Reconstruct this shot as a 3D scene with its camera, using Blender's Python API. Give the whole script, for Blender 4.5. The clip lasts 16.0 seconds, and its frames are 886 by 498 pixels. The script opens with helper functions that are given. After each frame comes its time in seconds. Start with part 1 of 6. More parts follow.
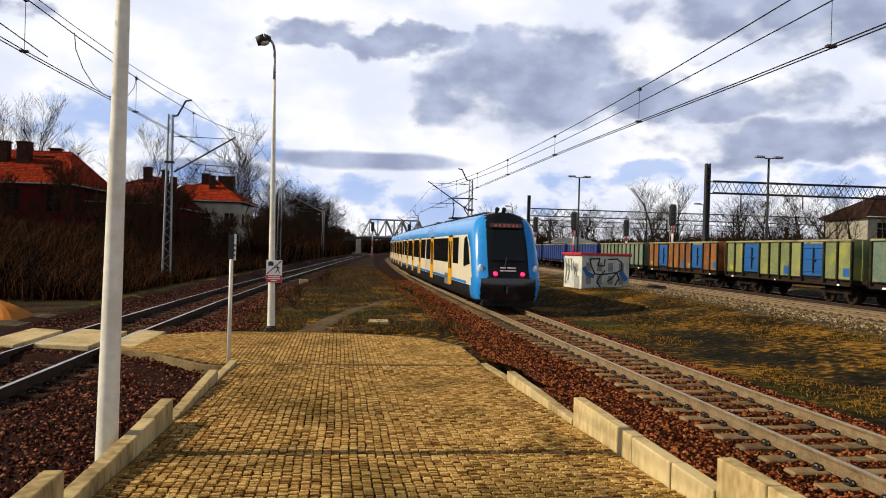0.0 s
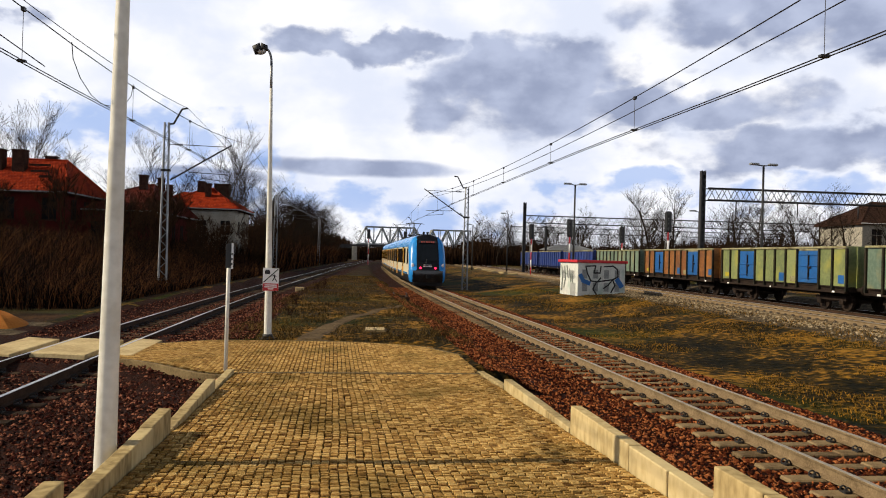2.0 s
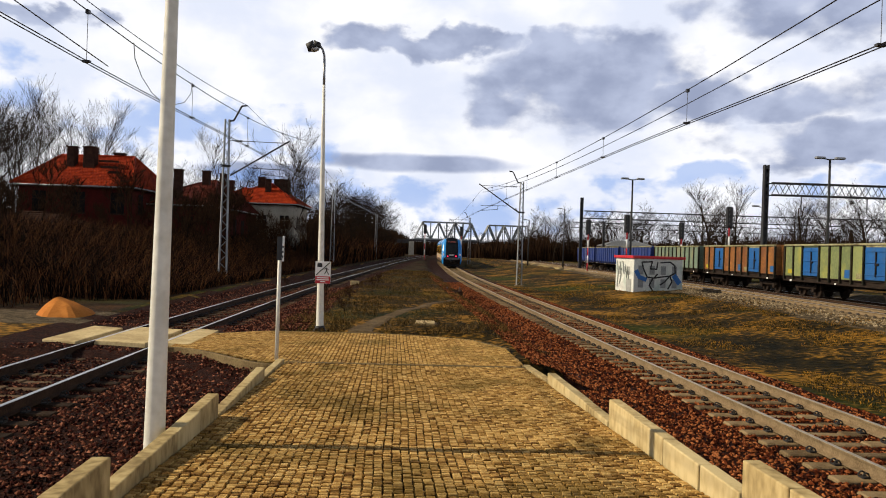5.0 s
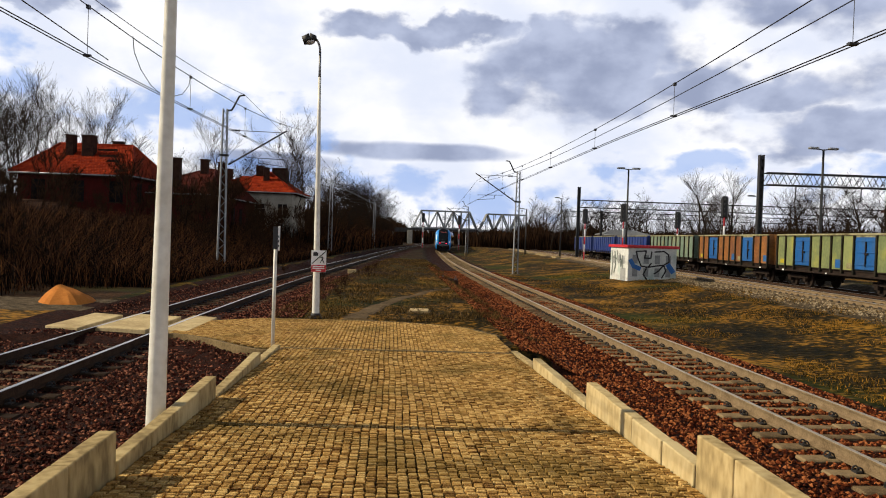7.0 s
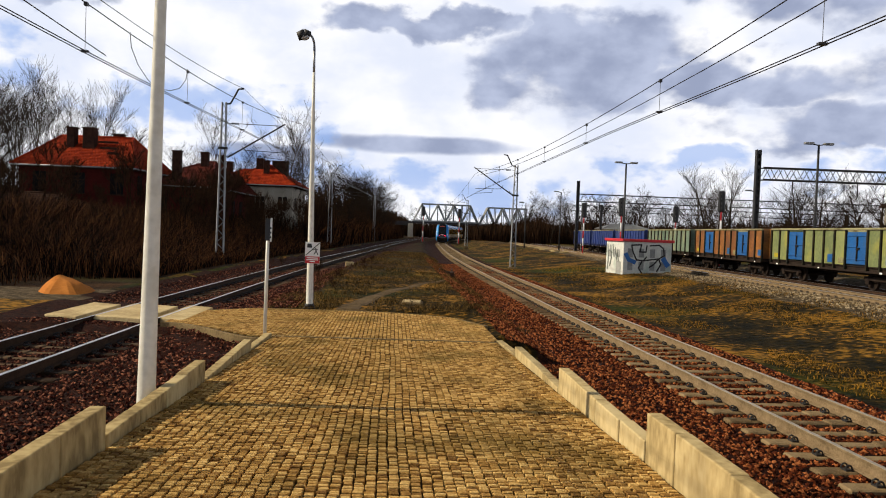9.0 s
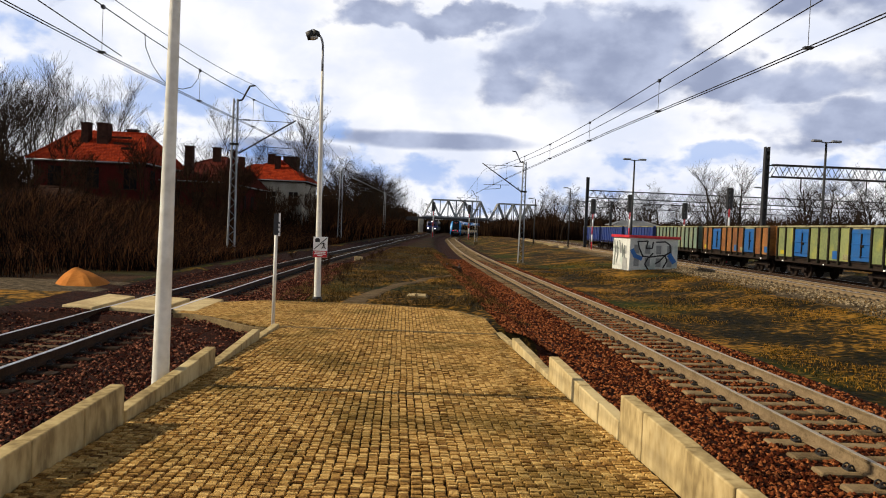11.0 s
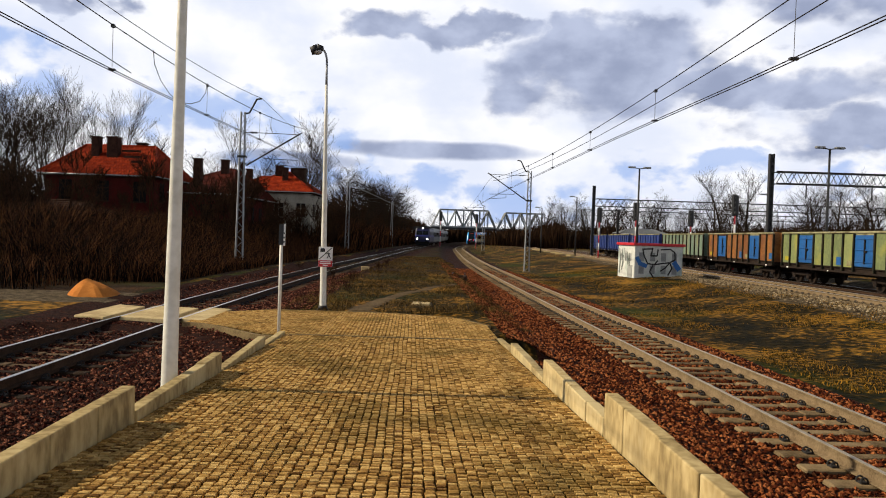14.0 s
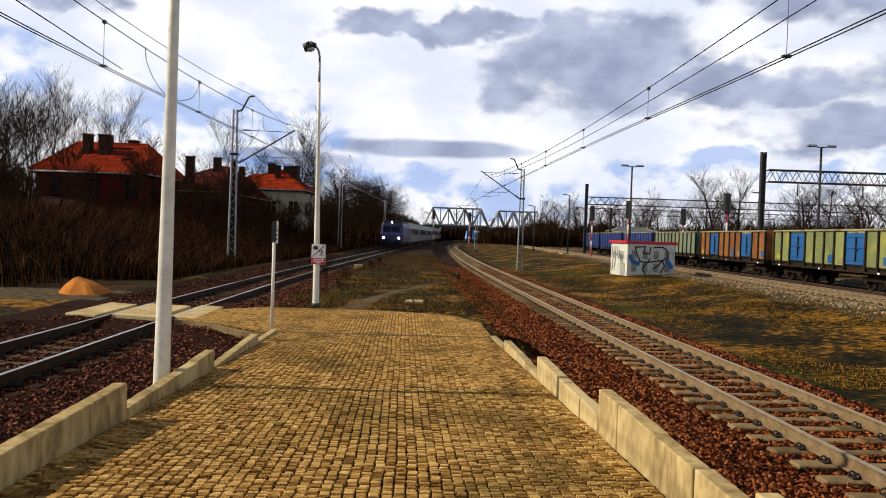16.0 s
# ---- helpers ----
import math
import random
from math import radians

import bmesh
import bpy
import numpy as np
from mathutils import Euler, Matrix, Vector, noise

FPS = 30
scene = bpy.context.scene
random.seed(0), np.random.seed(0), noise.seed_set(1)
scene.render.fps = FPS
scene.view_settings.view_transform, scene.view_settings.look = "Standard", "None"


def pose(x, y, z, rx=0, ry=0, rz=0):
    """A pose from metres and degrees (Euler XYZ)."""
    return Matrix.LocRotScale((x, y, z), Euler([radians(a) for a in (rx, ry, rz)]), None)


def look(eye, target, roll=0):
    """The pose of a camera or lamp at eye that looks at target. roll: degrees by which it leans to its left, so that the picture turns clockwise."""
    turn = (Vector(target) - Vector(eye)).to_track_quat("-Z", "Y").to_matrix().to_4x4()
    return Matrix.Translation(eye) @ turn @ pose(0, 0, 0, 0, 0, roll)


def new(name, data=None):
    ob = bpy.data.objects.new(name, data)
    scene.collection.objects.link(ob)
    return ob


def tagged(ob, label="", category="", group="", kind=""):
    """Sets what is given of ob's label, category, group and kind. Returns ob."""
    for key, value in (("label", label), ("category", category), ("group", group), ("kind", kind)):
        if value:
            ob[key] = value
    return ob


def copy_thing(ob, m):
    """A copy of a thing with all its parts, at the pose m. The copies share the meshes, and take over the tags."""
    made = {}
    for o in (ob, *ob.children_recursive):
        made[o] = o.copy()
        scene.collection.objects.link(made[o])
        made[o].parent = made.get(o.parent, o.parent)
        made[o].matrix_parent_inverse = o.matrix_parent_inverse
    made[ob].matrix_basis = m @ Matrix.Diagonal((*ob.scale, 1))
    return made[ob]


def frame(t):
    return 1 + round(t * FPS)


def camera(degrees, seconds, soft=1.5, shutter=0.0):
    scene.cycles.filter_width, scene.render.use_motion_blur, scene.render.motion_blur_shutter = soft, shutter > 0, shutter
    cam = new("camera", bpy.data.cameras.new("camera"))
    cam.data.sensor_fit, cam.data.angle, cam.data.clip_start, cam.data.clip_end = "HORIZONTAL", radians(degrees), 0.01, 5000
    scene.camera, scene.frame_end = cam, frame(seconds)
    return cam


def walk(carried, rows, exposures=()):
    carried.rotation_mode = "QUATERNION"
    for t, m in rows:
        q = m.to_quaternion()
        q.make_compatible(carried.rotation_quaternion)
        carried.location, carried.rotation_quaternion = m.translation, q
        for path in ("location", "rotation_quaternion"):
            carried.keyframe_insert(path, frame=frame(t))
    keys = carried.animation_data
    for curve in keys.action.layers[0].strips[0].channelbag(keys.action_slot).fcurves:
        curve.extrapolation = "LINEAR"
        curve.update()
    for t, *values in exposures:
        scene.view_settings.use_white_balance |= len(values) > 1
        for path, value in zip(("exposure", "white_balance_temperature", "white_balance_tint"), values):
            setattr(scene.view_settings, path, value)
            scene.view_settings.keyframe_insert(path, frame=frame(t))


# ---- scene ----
cam = camera(60.8, 16.0, soft=1.0)
PATH = [
    (0, (-6.922, -1.0, 2.48), (-6.648, 0.981, 2.478), 1.7),
    (0.5, (-6.916, -1.026, 2.491), (-6.633, 0.953, 2.505), 1.6),
    (1, (-6.931, -1.039, 2.498), (-6.641, 0.939, 2.516), 1.6),
    (1.5, (-6.944, -1.04, 2.498), (-6.653, 0.939, 2.516), 1.6),
    (2, (-6.943, -1.038, 2.504), (-6.659, 0.942, 2.521), 1.6),
    (2.5, (-6.936, -1.03, 2.503), (-6.647, 0.949, 2.513), 1.6),
    (3, (-6.956, -1.006, 2.493), (-6.657, 0.972, 2.493), 1.6),
    (3.5, (-6.962, -1.004, 2.488), (-6.662, 0.974, 2.488), 1.2),
    (4, (-6.891, -1.032, 2.492), (-6.67, 0.956, 2.505), 1.2),
    (4.5, (-6.788, -1.099, 2.5), (-6.642, 0.896, 2.511), 1.9),
    (5, (-6.75, -1.174, 2.481), (-6.616, 0.822, 2.481), 1.9),
    (7.5, (-6.59, -1.746, 2.513), (-6.448, 0.248, 2.476), 2.1),
    (8, (-6.541, -1.845, 2.5), (-6.387, 0.148, 2.456), 2.1),
    (10.5, (-6.208, -2.489, 2.493), (-6.108, -0.492, 2.442), 2.5),
    (11, (-6.23, -2.623, 2.498), (-6.123, -0.627, 2.438), 2.5),
    (11.5, (-6.202, -2.723, 2.486), (-6.11, -0.726, 2.43), 2.3),
    (12, (-6.125, -2.848, 2.477), (-6.047, -0.85, 2.423), 2.3),
    (12.5, (-6.112, -2.921, 2.474), (-6.027, -0.924, 2.412), 2.3),
    (13, (-6.118, -2.995, 2.485), (-6.026, -0.998, 2.415), 2.3),
    (13.5, (-6.09, -3.024, 2.493), (-6.012, -1.026, 2.445), 2.1),
    (14, (-6.091, -3.018, 2.485), (-6.007, -1.02, 2.45), 2.0),
    (14.5, (-6.092, -3.008, 2.491), (-6.003, -1.01, 2.458), 2.0),
    (15, (-6.102, -3.005, 2.483), (-6.014, -1.007, 2.457), 2.0),
    (15.5, (-6.099, -3.002, 2.483), (-6.005, -1.004, 2.452), 2.0),
    (16, (-6.1, -3.0, 2.465), (-5.997, -1.003, 2.426), 2.0),
]
walk(cam, [(t, look(eye, target, roll)) for t, eye, target, roll in PATH])

# ---- light ----
SUN_EL, SUN_AZ = 33.0, -88.0          # degrees: height, and turn from +y towards +x
sun = new("sun", bpy.data.lights.new("sun", "SUN"))
sun.data.energy, sun.data.angle, sun.data.color = 5.0, radians(0.6), (1.0, 0.86, 0.64)
sd = Vector((math.sin(radians(SUN_AZ)) * math.cos(radians(SUN_EL)), math.cos(radians(SUN_AZ)) * math.cos(radians(SUN_EL)), math.sin(radians(SUN_EL))))
sun.matrix_world = look(sd * 100, (0, 0, 0))


def build_world():
    w = bpy.data.worlds.new("sky")
    scene.world = w
    w.use_nodes = True
    nt = w.node_tree
    N, L = nt.nodes, nt.links
    N.clear()
    out, bg = N.new("ShaderNodeOutputWorld"), N.new("ShaderNodeBackground")
    bg.inputs["Strength"].default_value = 0.10
    L.new(bg.outputs[0], out.inputs[0])
    sky = N.new("ShaderNodeTexSky")
    sky.sky_type, sky.sun_disc = "NISHITA", False
    sky.sun_elevation, sky.sun_rotation = radians(SUN_EL), radians(SUN_AZ)
    tc = N.new("ShaderNodeTexCoord")
    sep = N.new("ShaderNodeSeparateXYZ")
    L.new(tc.outputs["Generated"], sep.inputs[0])

    def m(op, a, b=None, c=None):
        n = N.new("ShaderNodeMath")
        n.operation = op
        for i, v in enumerate((a, b, c)):
            if v is None:
                continue
            if isinstance(v, (int, float)):
                n.inputs[i].default_value = v
            else:
                L.new(v, n.inputs[i])
        return n.outputs[0]

    def ramp(v, lo, hi):
        n = N.new("ShaderNodeMapRange")
        n.interpolation_type = "SMOOTHSTEP"
        n.inputs[1].default_value, n.inputs[2].default_value = lo, hi
        L.new(v, n.inputs[0])
        return n.outputs[0]

    def mix(f, a, b):
        n = N.new("ShaderNodeMix")
        n.data_type = "RGBA"
        for sock, v in ((n.inputs[0], f), (n.inputs[6], a), (n.inputs[7], b)):
            if isinstance(v, tuple):
                sock.default_value = (*v, 1)
            elif isinstance(v, (int, float)):
                sock.default_value = v
            else:
                L.new(v, sock)
        return n.outputs[2]

    az = m("ARCTAN2", sep.outputs[0], sep.outputs[1])
    el = m("ARCSINE", sep.outputs[2])
    # cloud decks seen edge-on near the horizon: stretched in azimuth
    vec = N.new("ShaderNodeCombineXYZ")
    L.new(m("MULTIPLY", az, 6.5), vec.inputs[0])
    L.new(m("MULTIPLY", el, 10.0), vec.inputs[1])

    def fbm(scale, offset, detail=9):
        mp = N.new("ShaderNodeMapping")
        mp.inputs["Location"].default_value = offset
        L.new(vec.outputs[0], mp.inputs[0])
        n = N.new("ShaderNodeTexNoise")
        n.inputs["Scale"].default_value, n.inputs["Detail"].default_value = scale, detail
        n.inputs["Roughness"].default_value = 0.5
        n.inputs["Distortion"].default_value = 0.1
        L.new(mp.outputs[0], n.inputs["Vector"])
        return n.outputs["Fac"]

    def warp(v, scale, offset, amount):
        return m("ADD", v, m("MULTIPLY", m("SUBTRACT", fbm(scale, offset, 8), 0.5), amount))

    az_w, el_w = warp(az, 1.6, (4, 9, 0), radians(20)), warp(el, 1.9, (8, 3, 0), radians(5.5))

    def blob(a0, e0, wa, we, a=az_w, e=el_w):
        da = m("DIVIDE", m("SUBTRACT", a, radians(a0)), radians(wa))
        de = m("DIVIDE", m("SUBTRACT", e, radians(e0)), radians(we))
        return m("SUBTRACT", 1.0, m("ADD", m("MULTIPLY", da, da), m("MULTIPLY", de, de)))

    def most(*v):
        r = v[0]
        for x in v[1:]:
            r = m("MAXIMUM", r, x)
        return r

    rough = m("MULTIPLY", m("SUBTRACT", fbm(1.9, (0, 0, 0), 7), 0.5), 1.5)
    grey = most(blob(14.0, 12.4, 9.0, 4.4), blob(2.5, 15.3, 7.0, 1.3), blob(12.5, 15.0, 5, 2.0), blob(24.5, 10.9, 10.5, 2.1), blob(36, 17.6, 13, 4.0), blob(36, 8.2, 12, 2.0),
                blob(1.5, 6.4, 9, 0.8, az, el), blob(-26, 14.5, 6, 0.9), blob(-9, 5.2, 6, 0.8, az, el))
    shade = ramp(m("ADD", grey, rough), -0.1, 0.65)
    blue = most(blob(-15, 8.0, 10, 2.6), blob(4, 3.2, 13, 1.7), blob(21, 5.6, 7, 1.5), blob(-5, 4.4, 9, 1.6), blob(33, 5.0, 8, 1.6), blob(-30, 10, 7, 3))
    hole = ramp(m("ADD", blue, m("MULTIPLY", m("SUBTRACT", fbm(3.0, (3, 1, 0)), 0.5), 4.4)), 0.1, 1.15)
    veil = ramp(fbm(1.3, (7, 2, 0)), 0.34, 0.66)
    white = mix(veil, (10.4, 10.4, 10.7), (8.0, 8.5, 9.9))
    belly = mix(ramp(fbm(2.4, (1, 5, 0), 6), 0.3, 0.7), (3.3, 3.8, 5.4), (5.2, 5.8, 7.6))
    c = mix(shade, white, belly)
    c = mix(m("MULTIPLY", hole, 0.62), c, (2.3, 4.2, 8.6))
    # overhead the cloud thins out to a deep clear sky
    high = ramp(el, radians(18.5), radians(29))
    clear = N.new("ShaderNodeVectorMath")
    clear.operation = "SCALE"
    clear.inputs["Scale"].default_value = 0.26
    L.new(sky.outputs[0], clear.inputs[0])
    c = mix(m("MULTIPLY", high, 0.93), c, clear.outputs[0])
    L.new(c, bg.inputs["Color"])


build_world()

# ---- materials ----
def material(name, colours, scale=6.0, rough=0.8, bump=0.3, metal=0.0, fine=8.0, spread=(0.35, 0.65), per_piece=0.0, stain=None, coords="Object", specular=0.5, stretch=(1, 1, 1), depth=0.02):
    """Two or three colours mixed by noise at two scales, with a fine relief; stain: (colour, scale, amount)."""
    mat = bpy.data.materials.new(name)
    mat.use_nodes = True
    nt = mat.node_tree
    N, L = nt.nodes, nt.links
    b = N["Principled BSDF"]
    tc, mp = N.new("ShaderNodeTexCoord"), N.new("ShaderNodeMapping")
    mp.inputs["Scale"].default_value = stretch
    L.new(tc.outputs[coords], mp.inputs[0])
    n1, n2 = N.new("ShaderNodeTexNoise"), N.new("ShaderNodeTexNoise")
    n1.inputs["Scale"].default_value, n1.inputs["Detail"].default_value = scale, 5
    n2.inputs["Scale"].default_value, n2.inputs["Detail"].default_value = scale * fine, 4
    L.new(mp.outputs[0], n1.inputs["Vector"])
    L.new(mp.outputs[0], n2.inputs["Vector"])
    both = N.new("ShaderNodeMath")
    both.operation = "MULTIPLY_ADD"
    both.inputs[1].default_value = 0.5
    L.new(n2.outputs["Fac"], both.inputs[0])
    half = N.new("ShaderNodeMath")
    half.operation = "MULTIPLY"
    half.inputs[1].default_value = 0.5
    L.new(n1.outputs["Fac"], half.inputs[0])
    L.new(half.outputs[0], both.inputs[2])
    val = both.outputs[0]
    if per_piece:
        oi, gi = N.new("ShaderNodeObjectInfo"), N.new("ShaderNodeNewGeometry")
        s = N.new("ShaderNodeMath")
        s.operation = "ADD"
        L.new(oi.outputs["Random"], s.inputs[0])
        L.new(gi.outputs["Random Per Island"], s.inputs[1])
        f = N.new("ShaderNodeMath")
        f.operation = "FRACT"
        L.new(s.outputs[0], f.inputs[0])
        k = N.new("ShaderNodeMath")
        k.operation = "MULTIPLY_ADD"
        k.inputs[1].default_value = per_piece
        L.new(f.outputs[0], k.inputs[0])
        o = N.new("ShaderNodeMath")
        o.operation = "SUBTRACT"
        o.inputs[1].default_value = per_piece / 2
        L.new(val, o.inputs[0])
        L.new(o.outputs[0], k.inputs[2])
        val = k.outputs[0]
    r = N.new("ShaderNodeValToRGB")
    r.color_ramp.elements[0].position, r.color_ramp.elements[1].position = spread
    r.color_ramp.elements[0].color, r.color_ramp.elements[1].color = (*colours[0], 1), (*colours[-1], 1)
    if len(colours) == 3:
        r.color_ramp.elements.new(sum(spread) / 2).color = (*colours[1], 1)
    L.new(val, r.inputs[0])
    col = r.outputs[0]
    if stain:
        n3 = N.new("ShaderNodeTexNoise")
        n3.inputs["Scale"].default_value, n3.inputs["Detail"].default_value = stain[1], 6
        L.new(mp.outputs[0], n3.inputs["Vector"])
        mr = N.new("ShaderNodeMapRange")
        mr.inputs[1].default_value, mr.inputs[2].default_value, mr.inputs[4].default_value = 0.5, 0.68, stain[2]
        L.new(n3.outputs["Fac"], mr.inputs[0])
        mx = N.new("ShaderNodeMix")
        mx.data_type = "RGBA"
        mx.inputs[7].default_value = (*stain[0], 1)
        L.new(mr.outputs[0], mx.inputs[0])
        L.new(col, mx.inputs[6])
        col = mx.outputs[2]
    L.new(col, b.inputs["Base Color"])
    b.inputs["Roughness"].default_value, b.inputs["Metallic"].default_value = rough, metal
    b.inputs["Specular IOR Level"].default_value = specular if rough < 0.7 else 0.08
    if bump:
        bp = N.new("ShaderNodeBump")
        bp.inputs["Strength"].default_value, bp.inputs["Distance"].default_value = bump, depth
        L.new(n2.outputs["Fac"], bp.inputs["Height"])
        L.new(bp.outputs[0], b.inputs["Normal"])
    return mat


def glow(name, colour, strength):
    mat = bpy.data.materials.new(name)
    mat.use_nodes = True
    b = mat.node_tree.nodes["Principled BSDF"]
    b.inputs["Base Color"].default_value = (*colour, 1)
    b.inputs["Emission Color"].default_value = (*colour, 1)
    b.inputs["Emission Strength"].default_value = strength
    return mat


M = {
    "paver": material("paver", ((0.10, 0.044, 0.012), (0.39, 0.220, 0.060), (0.66, 0.44, 0.160)), 9, 0.85, 0.9, per_piece=0.42, spread=(0.22, 0.74), stain=((0.085, 0.060, 0.012), 0.8, 0.6), depth=0.010),
    "joint": material("joint_sand", ((0.006, 0.004, 0.002), (0.028, 0.019, 0.008)), 9, 0.95, 0.4),
    "concrete": material("concrete", ((0.24, 0.175, 0.08), (0.44, 0.335, 0.16), (0.56, 0.45, 0.24)), 1.4, 0.85, 0.25, stain=((0.12, 0.085, 0.042), 1.6, 0.35), per_piece=0.15, stretch=(1, 1, 0.45), depth=0.004),
    "sleeper": material("sleeper_concrete", ((0.10, 0.068, 0.036), (0.25, 0.18, 0.098)), 6, 0.85, 0.3, per_piece=0.3),
    "sleeper_old": material("sleeper_weathered", ((0.022, 0.013, 0.008), (0.11, 0.072, 0.042)), 6, 0.9, 0.3, per_piece=0.5),
    "old_pane": material("old_window_pane", ((0.004, 0.004, 0.005), (0.010, 0.010, 0.011)), 1.0, 0.8, 0.0),
    "ballast": material("ballast", ((0.004, 0.0012, 0.001), (0.022, 0.006, 0.003), (0.065, 0.019, 0.008)), 7, 0.9, 1.0, fine=4, spread=(0.3, 0.7), depth=0.06),
    "stone": material("ballast_stone", ((0.009, 0.002, 0.001), (0.100, 0.021, 0.006), (0.36, 0.125, 0.042)), 3, 0.85, 0.2, per_piece=0.75, spread=(0.15, 0.85)),
    "stone_pale": material("ballast_stone_pale", ((0.05, 0.034, 0.02), (0.17, 0.125, 0.07), (0.42, 0.34, 0.22)), 3, 0.85, 0.2, per_piece=0.7, spread=(0.15, 0.85)),
    "stone_dark": material("ballast_stone_dark", ((0.005, 0.001, 0.0008), (0.050, 0.008, 0.004), (0.36, 0.145, 0.082)), 3, 0.85, 0.2, per_piece=0.95, spread=(0.12, 1.08)),
    "rail_side": material("rail_rust", ((0.14, 0.098, 0.055), (0.28, 0.205, 0.12)), 5, 0.75, 0.2, metal=0.2),
    "rail_dull": material("rail_worn_top", ((0.30, 0.25, 0.18), (0.46, 0.40, 0.30)), 4, 0.45, 0.0, metal=0.5),
    "rail_dark": material("rail_dark", ((0.03, 0.018, 0.012), (0.07, 0.04, 0.025)), 5, 0.75, 0.2, metal=0.2),
    "rail_top": material("rail_polished", ((0.62, 0.61, 0.59), (0.80, 0.79, 0.77)), 3, 0.38, 0.0, metal=1.0),
    "grass": material("grass_soil", ((0.004, 0.004, 0.001), (0.030, 0.019, 0.003), (0.29, 0.145, 0.018)), 0.35, 0.95, 1.0, fine=14, spread=(0.41, 0.61), stain=((0.024, 0.042, 0.002), 0.11, 0.8), depth=0.08),
    "white_pole": material("white_pole_paint", ((0.62, 0.60, 0.52), (0.78, 0.76, 0.68)), 1.5, 0.45, 0.05, stain=((0.40, 0.36, 0.27), 1.2, 0.5)),
    "grey_steel": material("galvanised_steel", ((0.20, 0.21, 0.22), (0.36, 0.37, 0.38)), 3, 0.5, 0.1, metal=0.6),
    "dark_steel": material("dark_steel", ((0.007, 0.007, 0.008), (0.02, 0.019, 0.02)), 3, 0.65, 0.1),
    "black": material("black_paint", ((0.006, 0.006, 0.007), (0.014, 0.014, 0.016)), 3, 0.45, 0.0),
    "wire": material("wire", ((0.02, 0.02, 0.022), (0.04, 0.038, 0.04)), 3, 0.5, 0.0, metal=0.3),
    "blue": material("train_blue", ((0.02, 0.22, 0.62), (0.03, 0.27, 0.70)), 0.6, 0.22, 0.0),
    "cream": material("train_cream", ((0.68, 0.60, 0.44), (0.76, 0.69, 0.54)), 0.6, 0.3, 0.0),
    "yellow": material("train_yellow", ((0.72, 0.34, 0.008), (0.80, 0.40, 0.012)), 0.8, 0.3, 0.0),
    "glass_dark": material("tinted_glass", ((0.006, 0.008, 0.010), (0.010, 0.013, 0.016)), 0.6, 0.06, 0.0),
    "train_grey": material("train_grey", ((0.10, 0.11, 0.12), (0.18, 0.19, 0.20)), 1.2, 0.5, 0.05),
    "red_paint": material("red_paint", ((0.42, 0.012, 0.02), (0.55, 0.02, 0.03)), 2, 0.5, 0.05),
    "sign_white": material("sign_white", ((0.74, 0.74, 0.72), (0.82, 0.82, 0.80)), 2, 0.4, 0.0),
    "sand": material("sand", ((0.38, 0.125, 0.022), (0.56, 0.22, 0.050)), 4, 0.95, 0.6),
    "tile": material("roof_tile", ((0.15, 0.012, 0.003), (0.29, 0.028, 0.006), (0.42, 0.055, 0.012)), 0.8, 0.8, 0.1, per_piece=0.45, spread=(0.2, 0.8)),
    # wing roof tile: the shade of a slope facing off the sun, painted in
    "tile_shaded": material("shaded_roof_tile", ((0.045, 0.006, 0.004), (0.085, 0.012, 0.006), (0.13, 0.022, 0.010)), 0.8, 0.85, 0.1, per_piece=0.45, spread=(0.2, 0.8)),
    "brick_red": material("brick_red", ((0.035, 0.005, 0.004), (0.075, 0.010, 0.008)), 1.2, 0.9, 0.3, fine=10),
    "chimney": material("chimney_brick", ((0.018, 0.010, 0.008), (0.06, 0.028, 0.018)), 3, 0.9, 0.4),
    "plaster": material("pale_plaster", ((0.24, 0.22, 0.18), (0.40, 0.37, 0.31)), 1, 0.9, 0.2),
    "bark": material("bark", ((0.008, 0.005, 0.003), (0.030, 0.020, 0.013)), 5, 0.95, 0.5),
    "bark_pale": material("bark_pale", ((0.030, 0.023, 0.016), (0.085, 0.065, 0.045)), 5, 0.95, 0.5),
    "twig": material("twigs", ((0.008, 0.004, 0.002), (0.045, 0.022, 0.010)), 2, 0.95, 0.0, per_piece=0.7, spread=(0.2, 0.8)),
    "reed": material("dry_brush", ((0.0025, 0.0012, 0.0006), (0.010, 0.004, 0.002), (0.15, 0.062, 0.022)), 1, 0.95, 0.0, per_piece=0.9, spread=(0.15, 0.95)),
    "blade": material("grass_blades", ((0.005, 0.006, 0.001), (0.038, 0.025, 0.003), (0.36, 0.185, 0.021)), 0.25, 0.9, 0.0, per_piece=0.55, spread=(0.32, 0.66)),
    "steel_white": material("bridge_paint", ((0.14, 0.15, 0.16), (0.30, 0.32, 0.32)), 0.6, 0.6, 0.1),
}


# ---- mesh helpers ----
def finish(bm, name, mat, smooth=False):
    me = bpy.data.meshes.new(name)
    bm.normal_update()
    bm.to_mesh(me)
    bm.free()
    for x in (mat if isinstance(mat, (list, tuple)) else [mat]):
        me.materials.append(x)
    if smooth:
        for p in me.polygons:
            p.use_smooth = True
    return me


def part(name, bm, mat, parent, label="", smooth=False):
    ob = new(name, finish(bm, name, mat, smooth))
    ob.parent = parent
    if label:
        tagged(ob, label)
    return ob


def thing(name, label, category, m=None, group="", kind=""):
    ob = new(name)
    ob.empty_display_size = 0.2
    if m is not None:
        ob.matrix_world = m
    return tagged(ob, label, category, group, kind)


